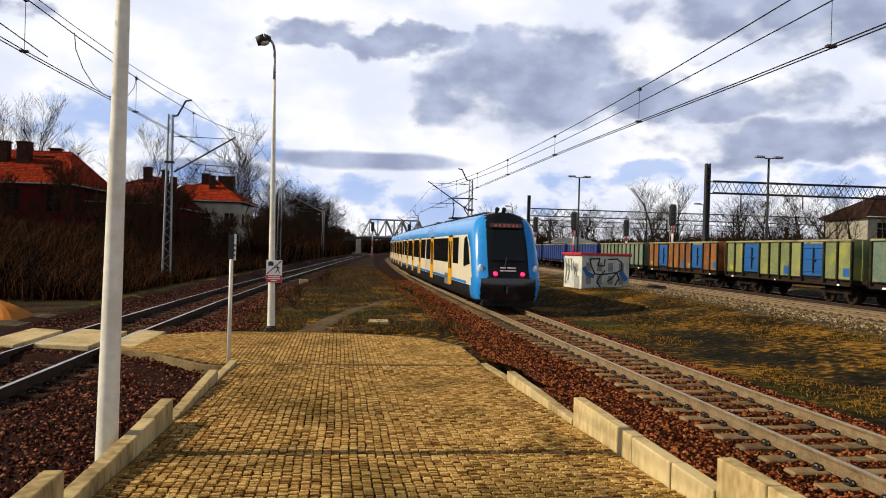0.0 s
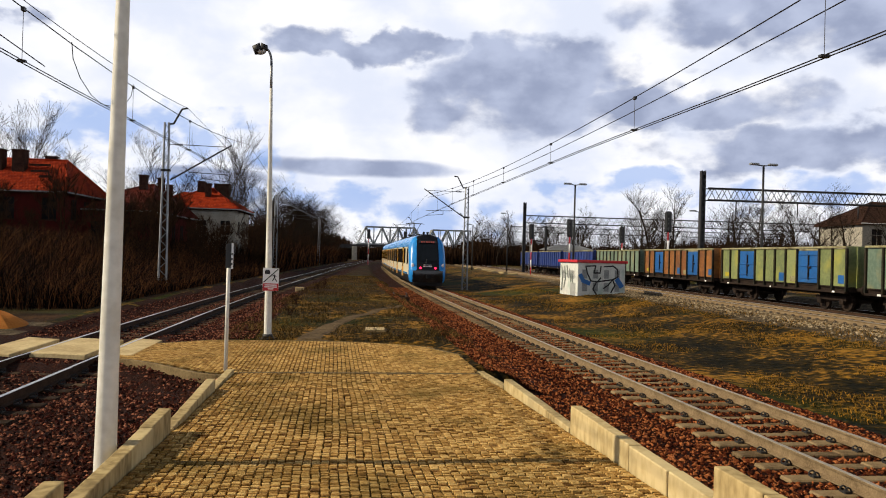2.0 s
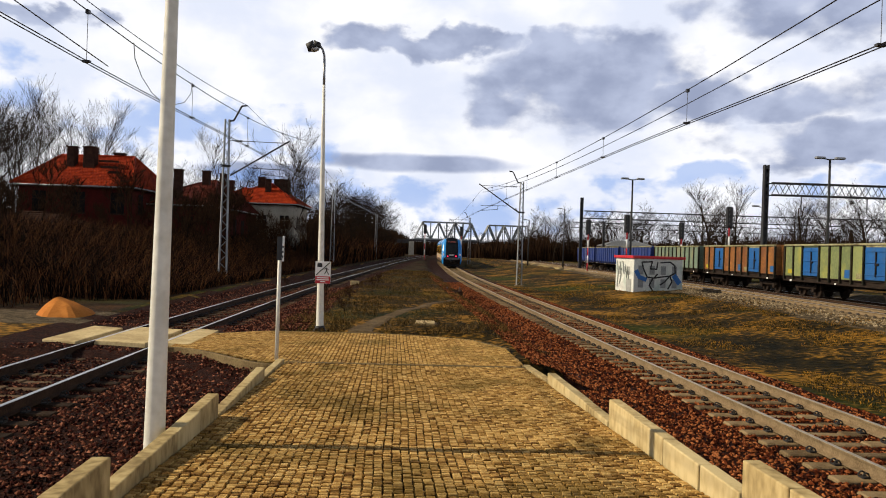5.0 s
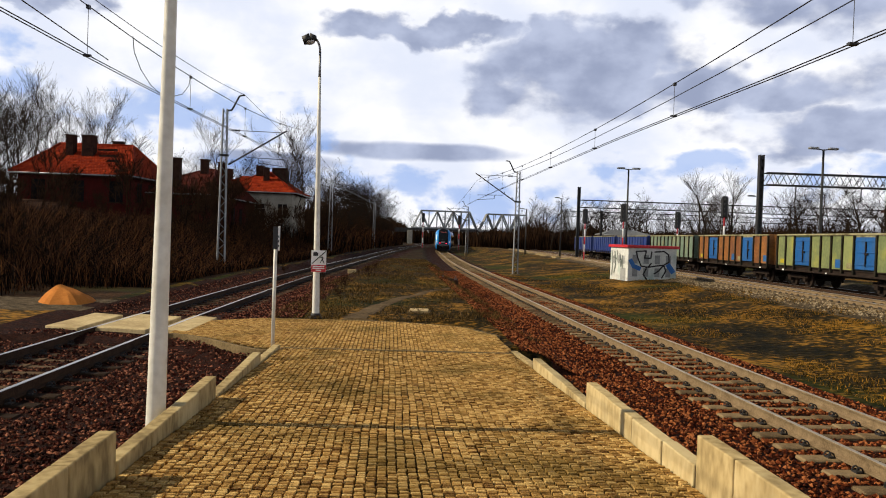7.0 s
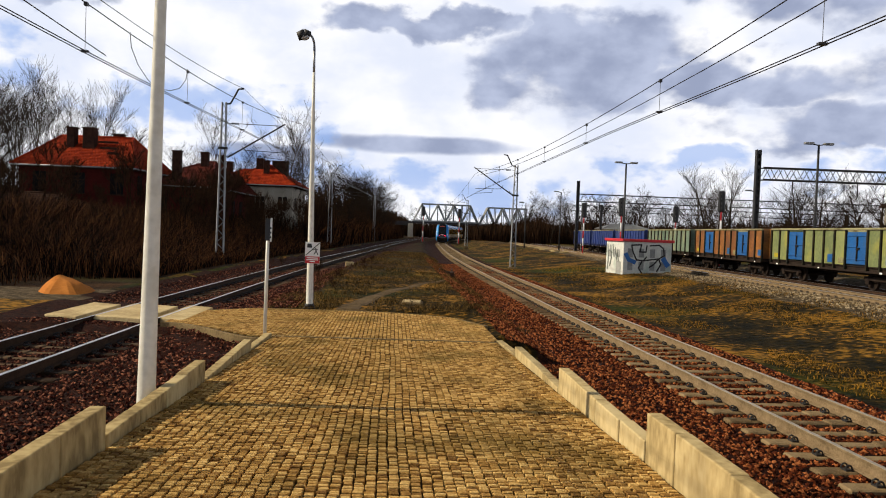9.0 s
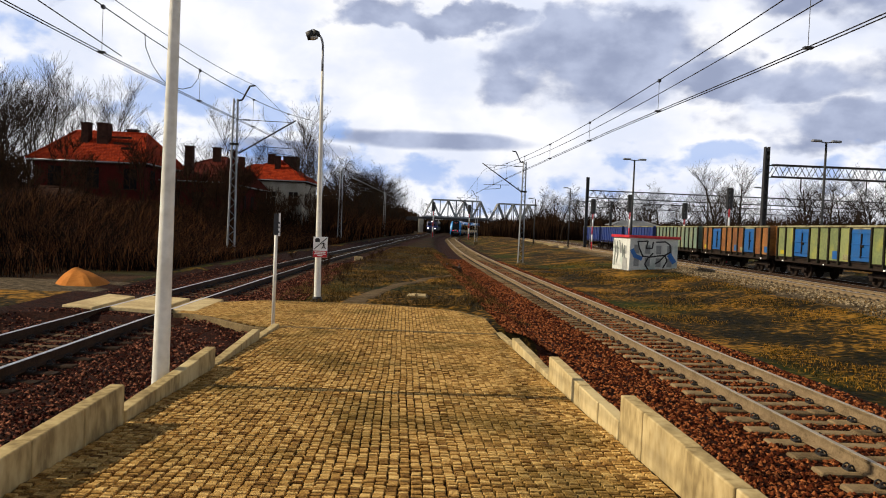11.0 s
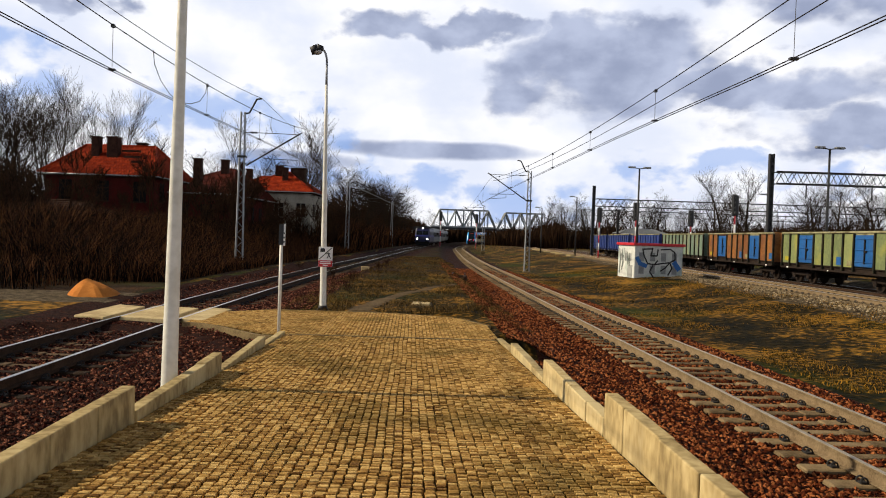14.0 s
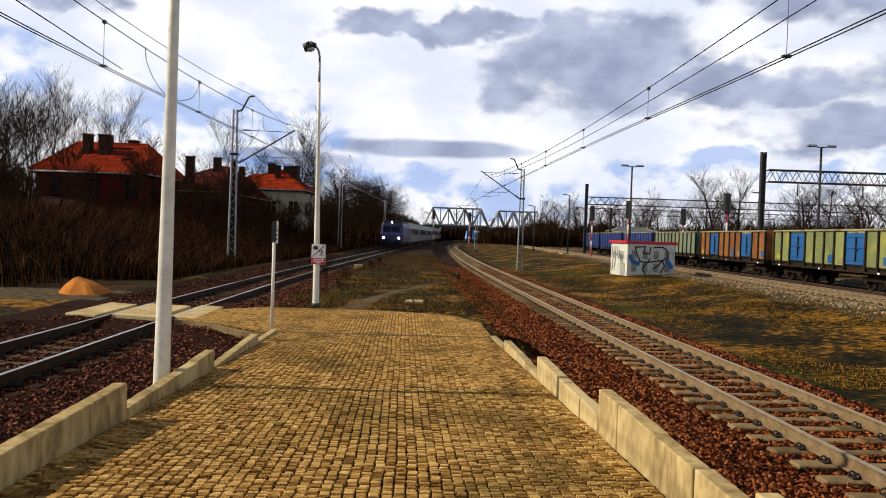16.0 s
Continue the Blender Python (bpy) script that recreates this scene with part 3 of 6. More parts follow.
for a, b, near_top, top, joints in ((-40, -5.7, 1.34, 1.40, tuple(np.arange(-38, -6, 2.0))), (-5.66, -2.34, 1.29, 1.33, (-4.0,)), (-2.3, 0.86, 1.13, 1.17, (-0.7,)), (0.90, 4.06, 1.02, 1.045, (1.7, 2.5, 3.43)),
                                (4.10, 7.36, 0.80, 0.82, (4.8, 5.6, 6.45)), (7.40, 10.78, 0.56, 0.56, (8.5, 9.6)), (10.82, 13.05, 0.42, 0.34, (11.9,))):
    edge_wall(RIGHT_EDGE + 0.01, 1, a, b, near_top, top, M["concrete"], ew, joints)

# ---- street furniture near the platform ----
def lamp_post(x, y, z, height, label, lean=0.0):
    lp = thing("street_lamp", label, "lamp post", pose(x, y, z, 0, lean, 0), "lamp posts by the platform")
    bm = bmesh.new()
    rings = []
    for u in np.linspace(0, 1, 7):
        z_, r_ = 0.02 + u * height * 0.84, 0.100 - 0.062 * u
        rings.append([bm.verts.new((r_ * math.cos(6.28318 * i / 16), r_ * math.sin(6.28318 * i / 16), z_)) for i in range(16)])
    for r0, r1 in zip(rings, rings[1:]):
        for i in range(16):
            bm.faces.new((r0[i], r0[(i + 1) % 16], r1[(i + 1) % 16], r1[i]))
    bm.faces.new(rings[-1])
    part("pole", bm, M["white_pole"], lp, smooth=True)
    bm = bmesh.new()
    tube(bm, (0, 0, height * 0.835), (0, 0, height * 0.93), 0.036, 0.032, 10)
    arc = [(-0.17 * (1 - math.cos(a)), 0, height * 0.93 + 0.36 * math.sin(a)) for a in np.linspace(0, 1.5, 8)]
    polytube(bm, arc, 0.030, 8)
    part("curved_arm", bm, M["grey_steel"], lp, "dark steel arm")
    bm = bmesh.new()
    tube(bm, (0, 0, 0), (0, 0, 0.035), 0.21, 0.21, 12)
    tube(bm, (0, 0, 0.035), (0, 0, 0.13), 0.14, 0.12, 12)
    part("base_flange", bm, M["dark_steel"], lp)
    end = arc[-1]
    hd = part("lamp_head", tube(tube(bmesh.new(), (end[0] + 0.06, 0, end[2] + 0.02), (end[0] - 0.10, 0, end[2] + 0.0), 0.06, 0.15, 12), (end[0] - 0.10, 0, end[2]), (end[0] - 0.30, 0, end[2] - 0.07), 0.15, 0.12, 12), M["dark_steel"], lp, "dark bowl-shaped lamp head")
    bm = bmesh.new()
    bmesh.ops.create_uvsphere(bm, u_segments=14, v_segments=8, radius=0.135, matrix=pose(end[0] - 0.13, 0, end[2] - 0.07) @ Matrix.Diagonal((1.15, 0.95, 0.75, 1)))
    part("diffuser", bm, M["diffuser"], hd, "pale glass bowl", True)
    return lp


M["diffuser"] = material("lamp_bowl", ((0.35, 0.36, 0.36), (0.5, 0.5, 0.5)), 2, 0.25, 0.0)
lamp_post(-8.915, 6.05, -0.05, 8.6, "tall white tapered lamp post beside the ramp wall", 0.4)
lamp_post(-8.59, 18.95, 0.22, 7.70, "white tapered lamp post with a warning sign strapped on", -0.9)


def warning_sign():
    """White board with a crossed-out train and walking figure, red panel with three lines below."""
    sg = thing("warning_sign", "white no-trespassing sign with a red text panel on the lamp post", "sign", pose(-8.545, 18.82, 1.47))
    part("board", box(bmesh.new(), -0.20, 0.20, -0.006, 0.006, 0.0, 0.58, 0.004), M["sign_white"], sg)
    part("red_panel", box(bmesh.new(), -0.197, 0.197, -0.012, -0.0065, 0.004, 0.19), M["red_paint"], sg, "red panel with white lines of text")
    for z, w in ((0.15, 0.15), (0.10, 0.16), (0.05, 0.07)):
        part("text_line", box(bmesh.new(), -w, w, -0.015, -0.0125, z - 0.013, z + 0.013), M["sign_white"], sg, "white bar of text")
    bm = bmesh.new()
    box(bm, -0.15, -0.02, -0.010, -0.0065, 0.43, 0.52)
    box(bm, -0.13, -0.04, -0.010, -0.0065, 0.52, 0.54)
    part("train_symbol", bm, M["black"], sg)
    bm = bmesh.new()
    for a, b, r in (((0.08, -0.009, 0.42), (0.10, -0.009, 0.33), 0.018), ((0.10, -0.009, 0.33), (0.15, -0.009, 0.24), 0.012), ((0.09, -0.009, 0.34), (0.04, -0.009, 0.25), 0.012), ((0.08, -0.009, 0.41), (0.02, -0.009, 0.37), 0.010), ((0.08, -0.009, 0.41), (0.14, -0.009, 0.37), 0.010)):
        tube(bm, a, b, r, r, 6)
    part("walking_symbol", bm, M["black"], sg)
    bm = bmesh.new()
    tube(bm, (-0.18, -0.011, 0.22), (0.18, -0.011, 0.56), 0.014, 0.014, 6)
    part("diagonal_bar", bm, M["black"], sg)
    for z in (0.12, 0.46):
        part("strap", box(bmesh.new(), -0.13, 0.13, 0.006, 0.02, z, z + 0.03), M["grey_steel"], sg)


warning_sign()


def marker_post():
    mp = thing("marker_post", "thin grey post with a black and white reflective plate", "marker post", pose(-8.84, 13.1, 0.15))
    part("post", tube(bmesh.new(), (0, 0, 0), (0, 0, 2.42), 0.035, 0.035, 10), M["white_pole"], mp)
    part("plate", box(bmesh.new(), -0.05, 0.045, -0.045, -0.036, 2.02, 2.46, 0.004), M["black"], mp)
    part("white_edge", box(bmesh.new(), 0.045, 0.075, -0.045, 0.03, 2.00, 2.47, 0.004), M["sign_white"], mp)
    for z in (2.07, 2.16, 2.25):
        part("code_bar", box(bmesh.new(), 0.048, 0.072, -0.05, -0.0455, z, z + 0.04), M["black"], mp)


marker_post()


def manhole():
    mh = thing("manhole", "square pale concrete manhole cover in brown grass", "manhole", pose(-5.72, 20.9, 0.24, 0, 0, -4))
    part("collar", box(bmesh.new(), -0.34, 0.34, -0.42, 0.42, -0.2, 0.06, 0.02), M["kerb"], mh)
    part("cover", box(bmesh.new(), -0.28, 0.28, -0.36, 0.36, 0.06, 0.10, 0.015), M["slab"], mh)
    bm = bmesh.new()
    box(bm, -0.05, 0.05, -0.26, -0.24, 0.10, 0.115)
    part("lifting_handle", bm, M["dark_steel"], mh)


manhole()


def sand_pile():
    v, f = [], []
    n, k = 28, 12
    for j in range(k + 1):
        r = j / k
        for i in range(n):
            a = 6.28318 * i / n
            rr = r * (0.86 + 0.18 * noise.noise((math.cos(a) * 1.5, math.sin(a) * 1.5, 0)))
            x, y = rr * math.cos(a) * 1.0, rr * math.sin(a) * 1.1
            z = 0.50 * max(0.0, 1 - r ** 1.7) * (1 + 0.3 * noise.noise((x * 2, y * 2, 1))) + 0.05 * noise.noise((x * 5, y * 5, 1)) * (1 - r) - 0.04 * r
            v.append((x - 0.2 * (1 - r), y, z))
    for j in range(k):
        for i in range(n):
            f.append((j * n + i, (j + 1) * n + i, (j + 1) * n + (i + 1) % n, j * n + (i + 1) % n))
    me = bpy.data.meshes.new("sand_heap")
    me.from_pydata(v, [], f)
    me.materials.append(M["sand"])
    ob = new("sand_heap", me)
    ob.matrix_world = pose(-15.85, 20.9, 0.24)
    tagged(ob, "small heap of orange sand on gravel", "sand heap")


sand_pile()


def low_marker(x, y, z, w, h, mat, name, label):
    ob = new(name, finish(box(bmesh.new(), -w / 2, w / 2, -0.12, 0.12, -0.1, h, 0.02), name, mat))
    ob.matrix_world = pose(x, y, z, 0, 0, 8)
    tagged(ob, label, "concrete marker")


low_marker(-8.9, 44.0, 0.25, 0.5, 0.16, M["concrete"], "cable_marker", "low pale concrete marker block in brown grass")


def rail_stand():
    rs = thing("spare_rails", "two rusty spare rails on low supports in brown grass", "spare rails", pose(-3.3, 40.5, 0.06, 0, 0, 86))
    for y in (-0.35, 0.35):
        part("rail", sweep(bmesh.new(), [Vector((-1.0, y, 0.30)), Vector((1.0, y, 0.30))], RAIL), M["rail_dark"], rs)
    for x in (-0.8, 0.8):
        part("support", box(bmesh.new(), x - 0.08, x + 0.08, -0.5, 0.5, -0.1, 0.128, 0.01), M["rail_dark"], rs)


rail_stand()


# ---- relay hut ----
def relay_hut():
    """A small concrete hut with a red roof edge, vents and painted scrawl on two sides."""
    rh = thing("relay_hut", "white concrete relay hut with red roof edge and graffiti", "hut", pose(7.95, 43.9, 0.18, 0, 0, 4))
    w, d, h = 3.15, 3.0, 2.12
    body = part("body", box(bmesh.new(), 0, w, 0, d, 0, h, 0.02), M["hut_white"], rh)
    part("roof", box(bmesh.new(), -0.12, w + 0.12, -0.12, d + 0.12, h, h + 0.17, 0.015), M["red_paint"], rh, "red painted flat roof")
    for i in range(4):
        for z in (0.35, 1.15):
            x = 0.45 + i * 0.72
            v = part("vent", box(bmesh.new(), x - 0.17, x + 0.17, -0.02, -0.003, z, z + 0.55, 0.006), M["hut_grey"], rh, "grey louvred vent")
            bm = bmesh.new()
            for s in range(7):
                box(bm, x - 0.15, x + 0.15, -0.03, -0.021, z + 0.05 + s * 0.07, z + 0.075 + s * 0.07)
            part("louvres", bm, M["train_grey"], v)
    for y, z in ((0.7, 1.1), (1.5, 1.1), (2.3, 1.1)):
        part("vent", box(bmesh.new(), -0.02, -0.003, y - 0.14, y + 0.14, z, z + 0.5, 0.006), M["hut_grey"], rh, "grey louvred vent")
    part("door", box(bmesh.new(), -0.025, -0.003, 0.35, 1.15, 0.05, 0.85, 0.006), M["hut_grey"], rh, "low grey hatch")

    def stroke(pts, r, mat, name, x_side=False):
        bm = bmesh.new()
        for (a, b), (c, e) in zip(pts, pts[1:]):
            if x_side:
                p, q = Vector((-0.032, a, b)), Vector((-0.032, c, e))
            else:
                p, q = Vector((a, -0.036, b)), Vector((c, -0.036, e))
            d_ = (q - p).normalized()
            nrm = Vector((-1, 0, 0)) if x_side else Vector((0, -1, 0))
            s = d_.cross(nrm) * r
            vs = [bm.verts.new(k + o) for o in (Vector(), nrm * 0.004) for k in (p - s - d_ * r * 0.5, p + s - d_ * r * 0.5, q + s + d_ * r * 0.5, q - s + d_ * r * 0.5)]
            for qd in ((0, 1, 2, 3), (7, 6, 5, 4), (0, 4, 5, 1), (1, 5, 6, 2), (2, 6, 7, 3), (3, 7, 4, 0)):
                bm.faces.new([vs[i] for i in qd])
        bmesh.ops.recalc_face_normals(bm, faces=bm.faces[:])
        part(name, bm, mat, rh, "spray-painted stroke")

    K, B = M["black"], M["spray_blue"]
    stroke([(0.15, 1.35), (0.35, 1.0), (0.75, 0.85)], 0.13, B, "graffiti_stroke")
    stroke([(2.6, 1.1), (2.9, 0.7)], 0.16, B, "graffiti_stroke")
    for pts in ([(0.5, 1.9), (0.6, 1.5), (0.85, 1.0), (1.3, 0.95), (1.5, 1.2)], [(0.5, 1.9), (1.15, 1.95), (1.05, 1.5), (1.45, 1.5), (1.5, 1.9)], [(1.7, 1.9), (2.3, 1.95), (2.6, 1.75), (2.65, 1.3), (2.3, 1.1)],
                [(1.3, 0.95), (1.9, 1.05), (2.3, 1.1), (2.0, 0.75), (1.7, 0.55)], [(2.3, 1.1), (2.45, 0.75), (2.2, 0.3)], [(1.2, 0.9), (1.0, 0.5), (1.25, 0.15)]):
        stroke(pts, 0.045, K, "graffiti_stroke")
    for pts in ([(2.7, 1.9), (2.5, 1.2), (2.65, 0.3)], [(2.2, 1.85), (2.0, 1.1), (2.25, 0.5)], [(1.75, 1.9), (1.6, 1.2)], [(1.3, 1.7), (1.1, 0.9), (0.9, 1.6), (0.75, 0.8)], [(2.4, 1.5), (1.9, 1.4)]):
        stroke(pts, 0.05, M["spray_grey"], "graffiti_stroke", True)


M["hut_white"] = material("hut_paint", ((0.50, 0.51, 0.48), (0.68, 0.70, 0.66)), 1.2, 0.85, 0.2, stain=((0.32, 0.40, 0.36), 1.1, 0.7))
M["hut_grey"] = material("hut_vent", ((0.26, 0.27, 0.26), (0.36, 0.37, 0.36)), 2, 0.7, 0.1)
M["spray_blue"] = material("spray_blue", ((0.02, 0.10, 0.34), (0.03, 0.16, 0.45)), 2, 0.6, 0.0)
M["spray_grey"] = material("spray_grey", ((0.10, 0.12, 0.11), (0.20, 0.22, 0.20)), 2, 0.6, 0.0)
relay_hut()


# ---- freight wagons ----
def wagon_materials():
    rust = (0.10, 0.035, 0.012)
    M["w_green"] = material("wagon_green", ((0.115, 0.145, 0.055), (0.21, 0.235, 0.085)), 0.9, 0.6, 0.1, stain=((0.34, 0.31, 0.03), 0.8, 0.6), per_piece=0.3)
    M["w_orange"] = material("wagon_orange", ((0.15, 0.050, 0.008), (0.31, 0.125, 0.020)), 0.9, 0.6, 0.1, stain=(rust, 1.3, 0.7), per_piece=0.3)
    M["w_pale"] = material("wagon_pale_green", ((0.08, 0.125, 0.09), (0.15, 0.205, 0.15)), 0.9, 0.6, 0.1, stain=((0.28, 0.24, 0.10), 1.0, 0.5), per_piece=0.25)
    M["w_blue"] = material("wagon_blue", ((0.006, 0.022, 0.13), (0.012, 0.04, 0.22)), 0.9, 0.55, 0.1, stain=((0.02, 0.03, 0.08), 1.2, 0.6))
    M["w_door"] = material("wagon_door_blue", ((0.004, 0.065, 0.23), (0.007, 0.10, 0.33)), 0.9, 0.5, 0.1, stain=((0.03, 0.08, 0.16), 1.5, 0.5))
    M["w_post"] = material("wagon_post", ((0.010, 0.010, 0.008), (0.035, 0.032, 0.022)), 1.2, 0.7, 0.1, stain=((0.05, 0.03, 0.015), 1.2, 0.5))
    M["w_patch"] = material("wagon_yellow_patch", ((0.34, 0.27, 0.02), (0.46, 0.40, 0.05)), 1.2, 0.7, 0.1, stain=((0.12, 0.10, 0.03), 1.5, 0.6))
    M["w_under"] = material("wagon_underframe", ((0.012, 0.009, 0.008), (0.035, 0.024, 0.018)), 2, 0.85, 0.2)


wagon_materials()
M["w_rim"] = material("wagon_rim", ((0.20, 0.19, 0.10), (0.36, 0.33, 0.19)), 1.4, 0.7, 0.1, stain=((0.07, 0.045, 0.02), 1.2, 0.7))


def wheelset(name, parent, y, z=0.0, r=0.46, gauge=0.7525):
    bm = bmesh.new()
    for s in (-1, 1):
        tube(bm, (s * (gauge - 0.03), y, z + r), (s * (gauge + 0.07), y, z + r), r, r, 20)
        tube(bm, (s * (gauge - 0.06), y, z + r), (s * (gauge - 0.03), y, z + r), r + 0.025, r + 0.025, 20)
    tube(bm, (-gauge, y, z + r), (gauge, y, z + r), 0.08, 0.08, 8)
    return part(name, bm, M["w_under"], parent)


def bogie(parent, y, r=0.46, half=0.9):
    bm = bmesh.new()
    for s in (-1, 1):
        x = s * 1.02
        box(bm, x - 0.06, x + 0.06, y - half - 0.35, y + half + 0.35, r + 0.02, r + 0.22, 0.02)
        for k in (-1, 1):
            box(bm, x - 0.09, x + 0.09, y + k * half - 0.16, y + k * half + 0.16, r - 0.16, r + 0.14, 0.02)
        for k in (-0.25, 0, 0.25):
            tube(bm, (x, y + k, r - 0.05), (x, y + k, r + 0.32), 0.07, 0.07, 8)
    box(bm, -1.0, 1.0, y - 0.2, y + 0.2, r + 0.1, r + 0.4, 0.02)
    b = part("bogie", bm, M["w_under"], parent)
    for k in (-1, 1):
        wheelset("wheelset", b, y + k * half, 0, r)


def wagon(panel, frame_mat, label, doors, y):
    wg = thing("freight_wagon", label, "freight wagon", pose(WAGON_X(y + 7), y + 7, WAGON_Z, 0, 0, -3.9), "row of freight wagons")
    half, w, z0, z1 = 6.35, 1.42, 1.12, 3.02
    part("underframe", box(box(bmesh.new(), -1.35, 1.35, -half, half, 0.92, 1.12, 0.01), -0.3, 0.3, -half, half, 0.7, 0.92), M["w_under"], wg)
    part("floor", box(bmesh.new(), -1.4, 1.4, -half, half, 1.121, 1.16), M["w_under"], wg)
    # bays from end to end: plain panels, and pairs of narrow door leaves
    bays = ([("panel", 1.10)] * 2 + [("door", 0.975)] * 2 + [("panel", 1.10)] * 4 + [("door", 0.975)] * 2 + [("panel", 1.10)] * 2) if doors else [("panel", 2 * half / 11)] * 11
    step = 1.10
    for s in (-1, 1):
        a, last = -half, ""
        leaf = 0
        for kind, wide in bays:
            isd = kind == "door"
            leaf = leaf + 1 if isd else 0
            x0 = s * (w - 0.03)
            gap0, gap1 = (0.012 if leaf == 2 else 0.07), (0.012 if leaf == 1 else 0.07)
            bm = bmesh.new()
            lo, hi = sorted((x0, x0 + s * 0.05))
            box(bm, lo, hi, a + gap0, a + wide - gap1, z0 + (0.12 if isd else 0.05), z1 - (0.20 if isd else 0.12), 0.012)
            if isd:
                for z in (1.45, 2.05, 2.6):
                    l2, h2 = sorted((x0 + s * 0.05, x0 + s * 0.085))
                    box(bm, l2, h2, a + gap0 + 0.03, a + wide - gap1 - 0.03, z, z + 0.06, 0.01)
                p = part("door", bm, M["w_door"], wg, "bright blue steel door")
                if leaf == 1:
                    b2 = bmesh.new()
                    l2, h2 = sorted((x0 + s * 0.05, x0 + s * 0.12))
                    box(b2, l2, h2, a + wide - 0.12, a + wide - 0.05, 1.4, 2.6, 0.01)
                    box(b2, l2, h2 + 0.01, a + wide - 0.28, a + wide - 0.02, 1.95, 2.05, 0.01)
                    part("door_latch", b2, M["w_under"], p)
            else:
                part("side_panel", bm, panel, wg)
                bm = bmesh.new()
                l2, h2 = sorted((x0 + s * 0.0, x0 + s * 0.055))
                box(bm, l2, h2, a + 0.2, a + wide - 0.2, z0 + 0.0, z0 + 0.048)
                part("hinge_flap", bm, M["w_under"], wg)
            if leaf != 2:
                bm = bmesh.new()
                lo, hi = sorted((s * (w - 0.02), s * (w + 0.10)))
                box(bm, lo, hi, a - 0.055, a + 0.055, 0.95, z1 - 0.1, 0.012)
                part("side_post", bm, frame_mat, wg)
            a += wide
        bm = bmesh.new()
        lo, hi = sorted((s * (w - 0.02), s * (w + 0.10)))
        box(bm, lo, hi, half - 0.055, half + 0.055, 0.95, z1 - 0.1, 0.012)
        part("side_post", bm, frame_mat, wg)
        bm = bmesh.new()
        lo, hi = sorted((s * (w - 0.05), s * (w + 0.12)))
        box(bm, lo, hi, -half, half, z1 - 0.10, z1, 0.02)
        part("top_rail", bm, M["w_rim"], wg)
        bm = bmesh.new()
        box(bm, lo, hi, -half, half, 0.86, 0.95, 0.01)
        part("sole_bar", bm, M["w_under"], wg)
    for s in (-1, 1):
        bm = bmesh.new()
        a, b = sorted((s * half, s * (half - 0.06)))
        box(bm, -w, w, a, b, z0, z1, 0.01)
        for x in (-0.95, -0.3, 0.3, 0.95):
            c, d = sorted((s * half, s * (half + 0.08)))
            box(bm, x - 0.06, x + 0.06, c, d, z0, z1 - 0.05)
        part("end_wall", bm, panel, wg)
        for x in (-0.87, 0.87):
            bm = bmesh.new()
            tube(bm, (x, s * half, 1.04), (x, s * (half + 0.45), 1.04), 0.11, 0.09, 10)
            tube(bm, (x, s * (half + 0.45), 1.04), (x, s * (half + 0.6), 1.04), 0.22, 0.22, 14)
            part("buffer", bm, M["w_under"], wg)
    for s in (-1, 1):
        x0 = s * (w + 0.125)
        lo, hi = sorted((x0, x0 + s * 0.008))
        for y_, z_, a_, b_ in ((-5.6, 0.96, 0.30, 0.14), (5.2, 0.96, 0.36, 0.14), (0.2, 0.965, 0.22, 0.12)):
            part("marking_plate", box(bmesh.new(), lo, hi, y_, y_ + a_ * 0.65, z_ - 0.09, z_ - 0.09 + b_ * 0.6), M["sign_white"], wg, "small white marking plate")
        x1 = s * (w + 0.022)
        lo, hi = sorted((x1, x1 + s * 0.006))
        if doors:
            for a_, z_, h_, mk_ in ((-half, 1.3, 0.55, "w_door"), (-half + 4.15, 1.25, 0.4, "w_rim"), (-half + 5.25, 1.25, 0.62, "w_door"), (half - 1.1, 1.3, 0.35, "w_patch")):
                part("paint_patch", box(bmesh.new(), lo, hi, a_ + 0.2, a_ + step * 0.62, z_, z_ + h_ * 0.7), M[mk_], wg, "repainted patch on the side panel")
    for y_ in (-4.5, 4.5):
        bogie(wg, y_)
    return wg


KINDS = {
    "green": ("w_green", "yellowish green open freight wagon with blue doors", True),
    "orange": ("w_orange", "rusty orange open freight wagon with blue doors", True),
    "pale": ("w_pale", "pale green open freight wagon on the siding", False),
    "blue": ("w_blue", "dark blue open freight wagon on the siding", False),
}
made = {}
for kind, y in (("pale", 15.42), ("green", 29.46), ("orange", 43.5), ("pale", 57.54), ("blue", 71.58), ("blue", 85.62), ("blue", 99.66), ("green", 1.38)):
    mk, label, doors = KINDS[kind]
    if kind in made:
        copy_thing(made[kind], pose(WAGON_X(y + 7), y + 7, WAGON_Z, 0, 0, -3.9))
    else:
        made[kind] = wagon(M[mk], M["w_post"] if kind != "blue" else M["w_blue"], label, doors, y)

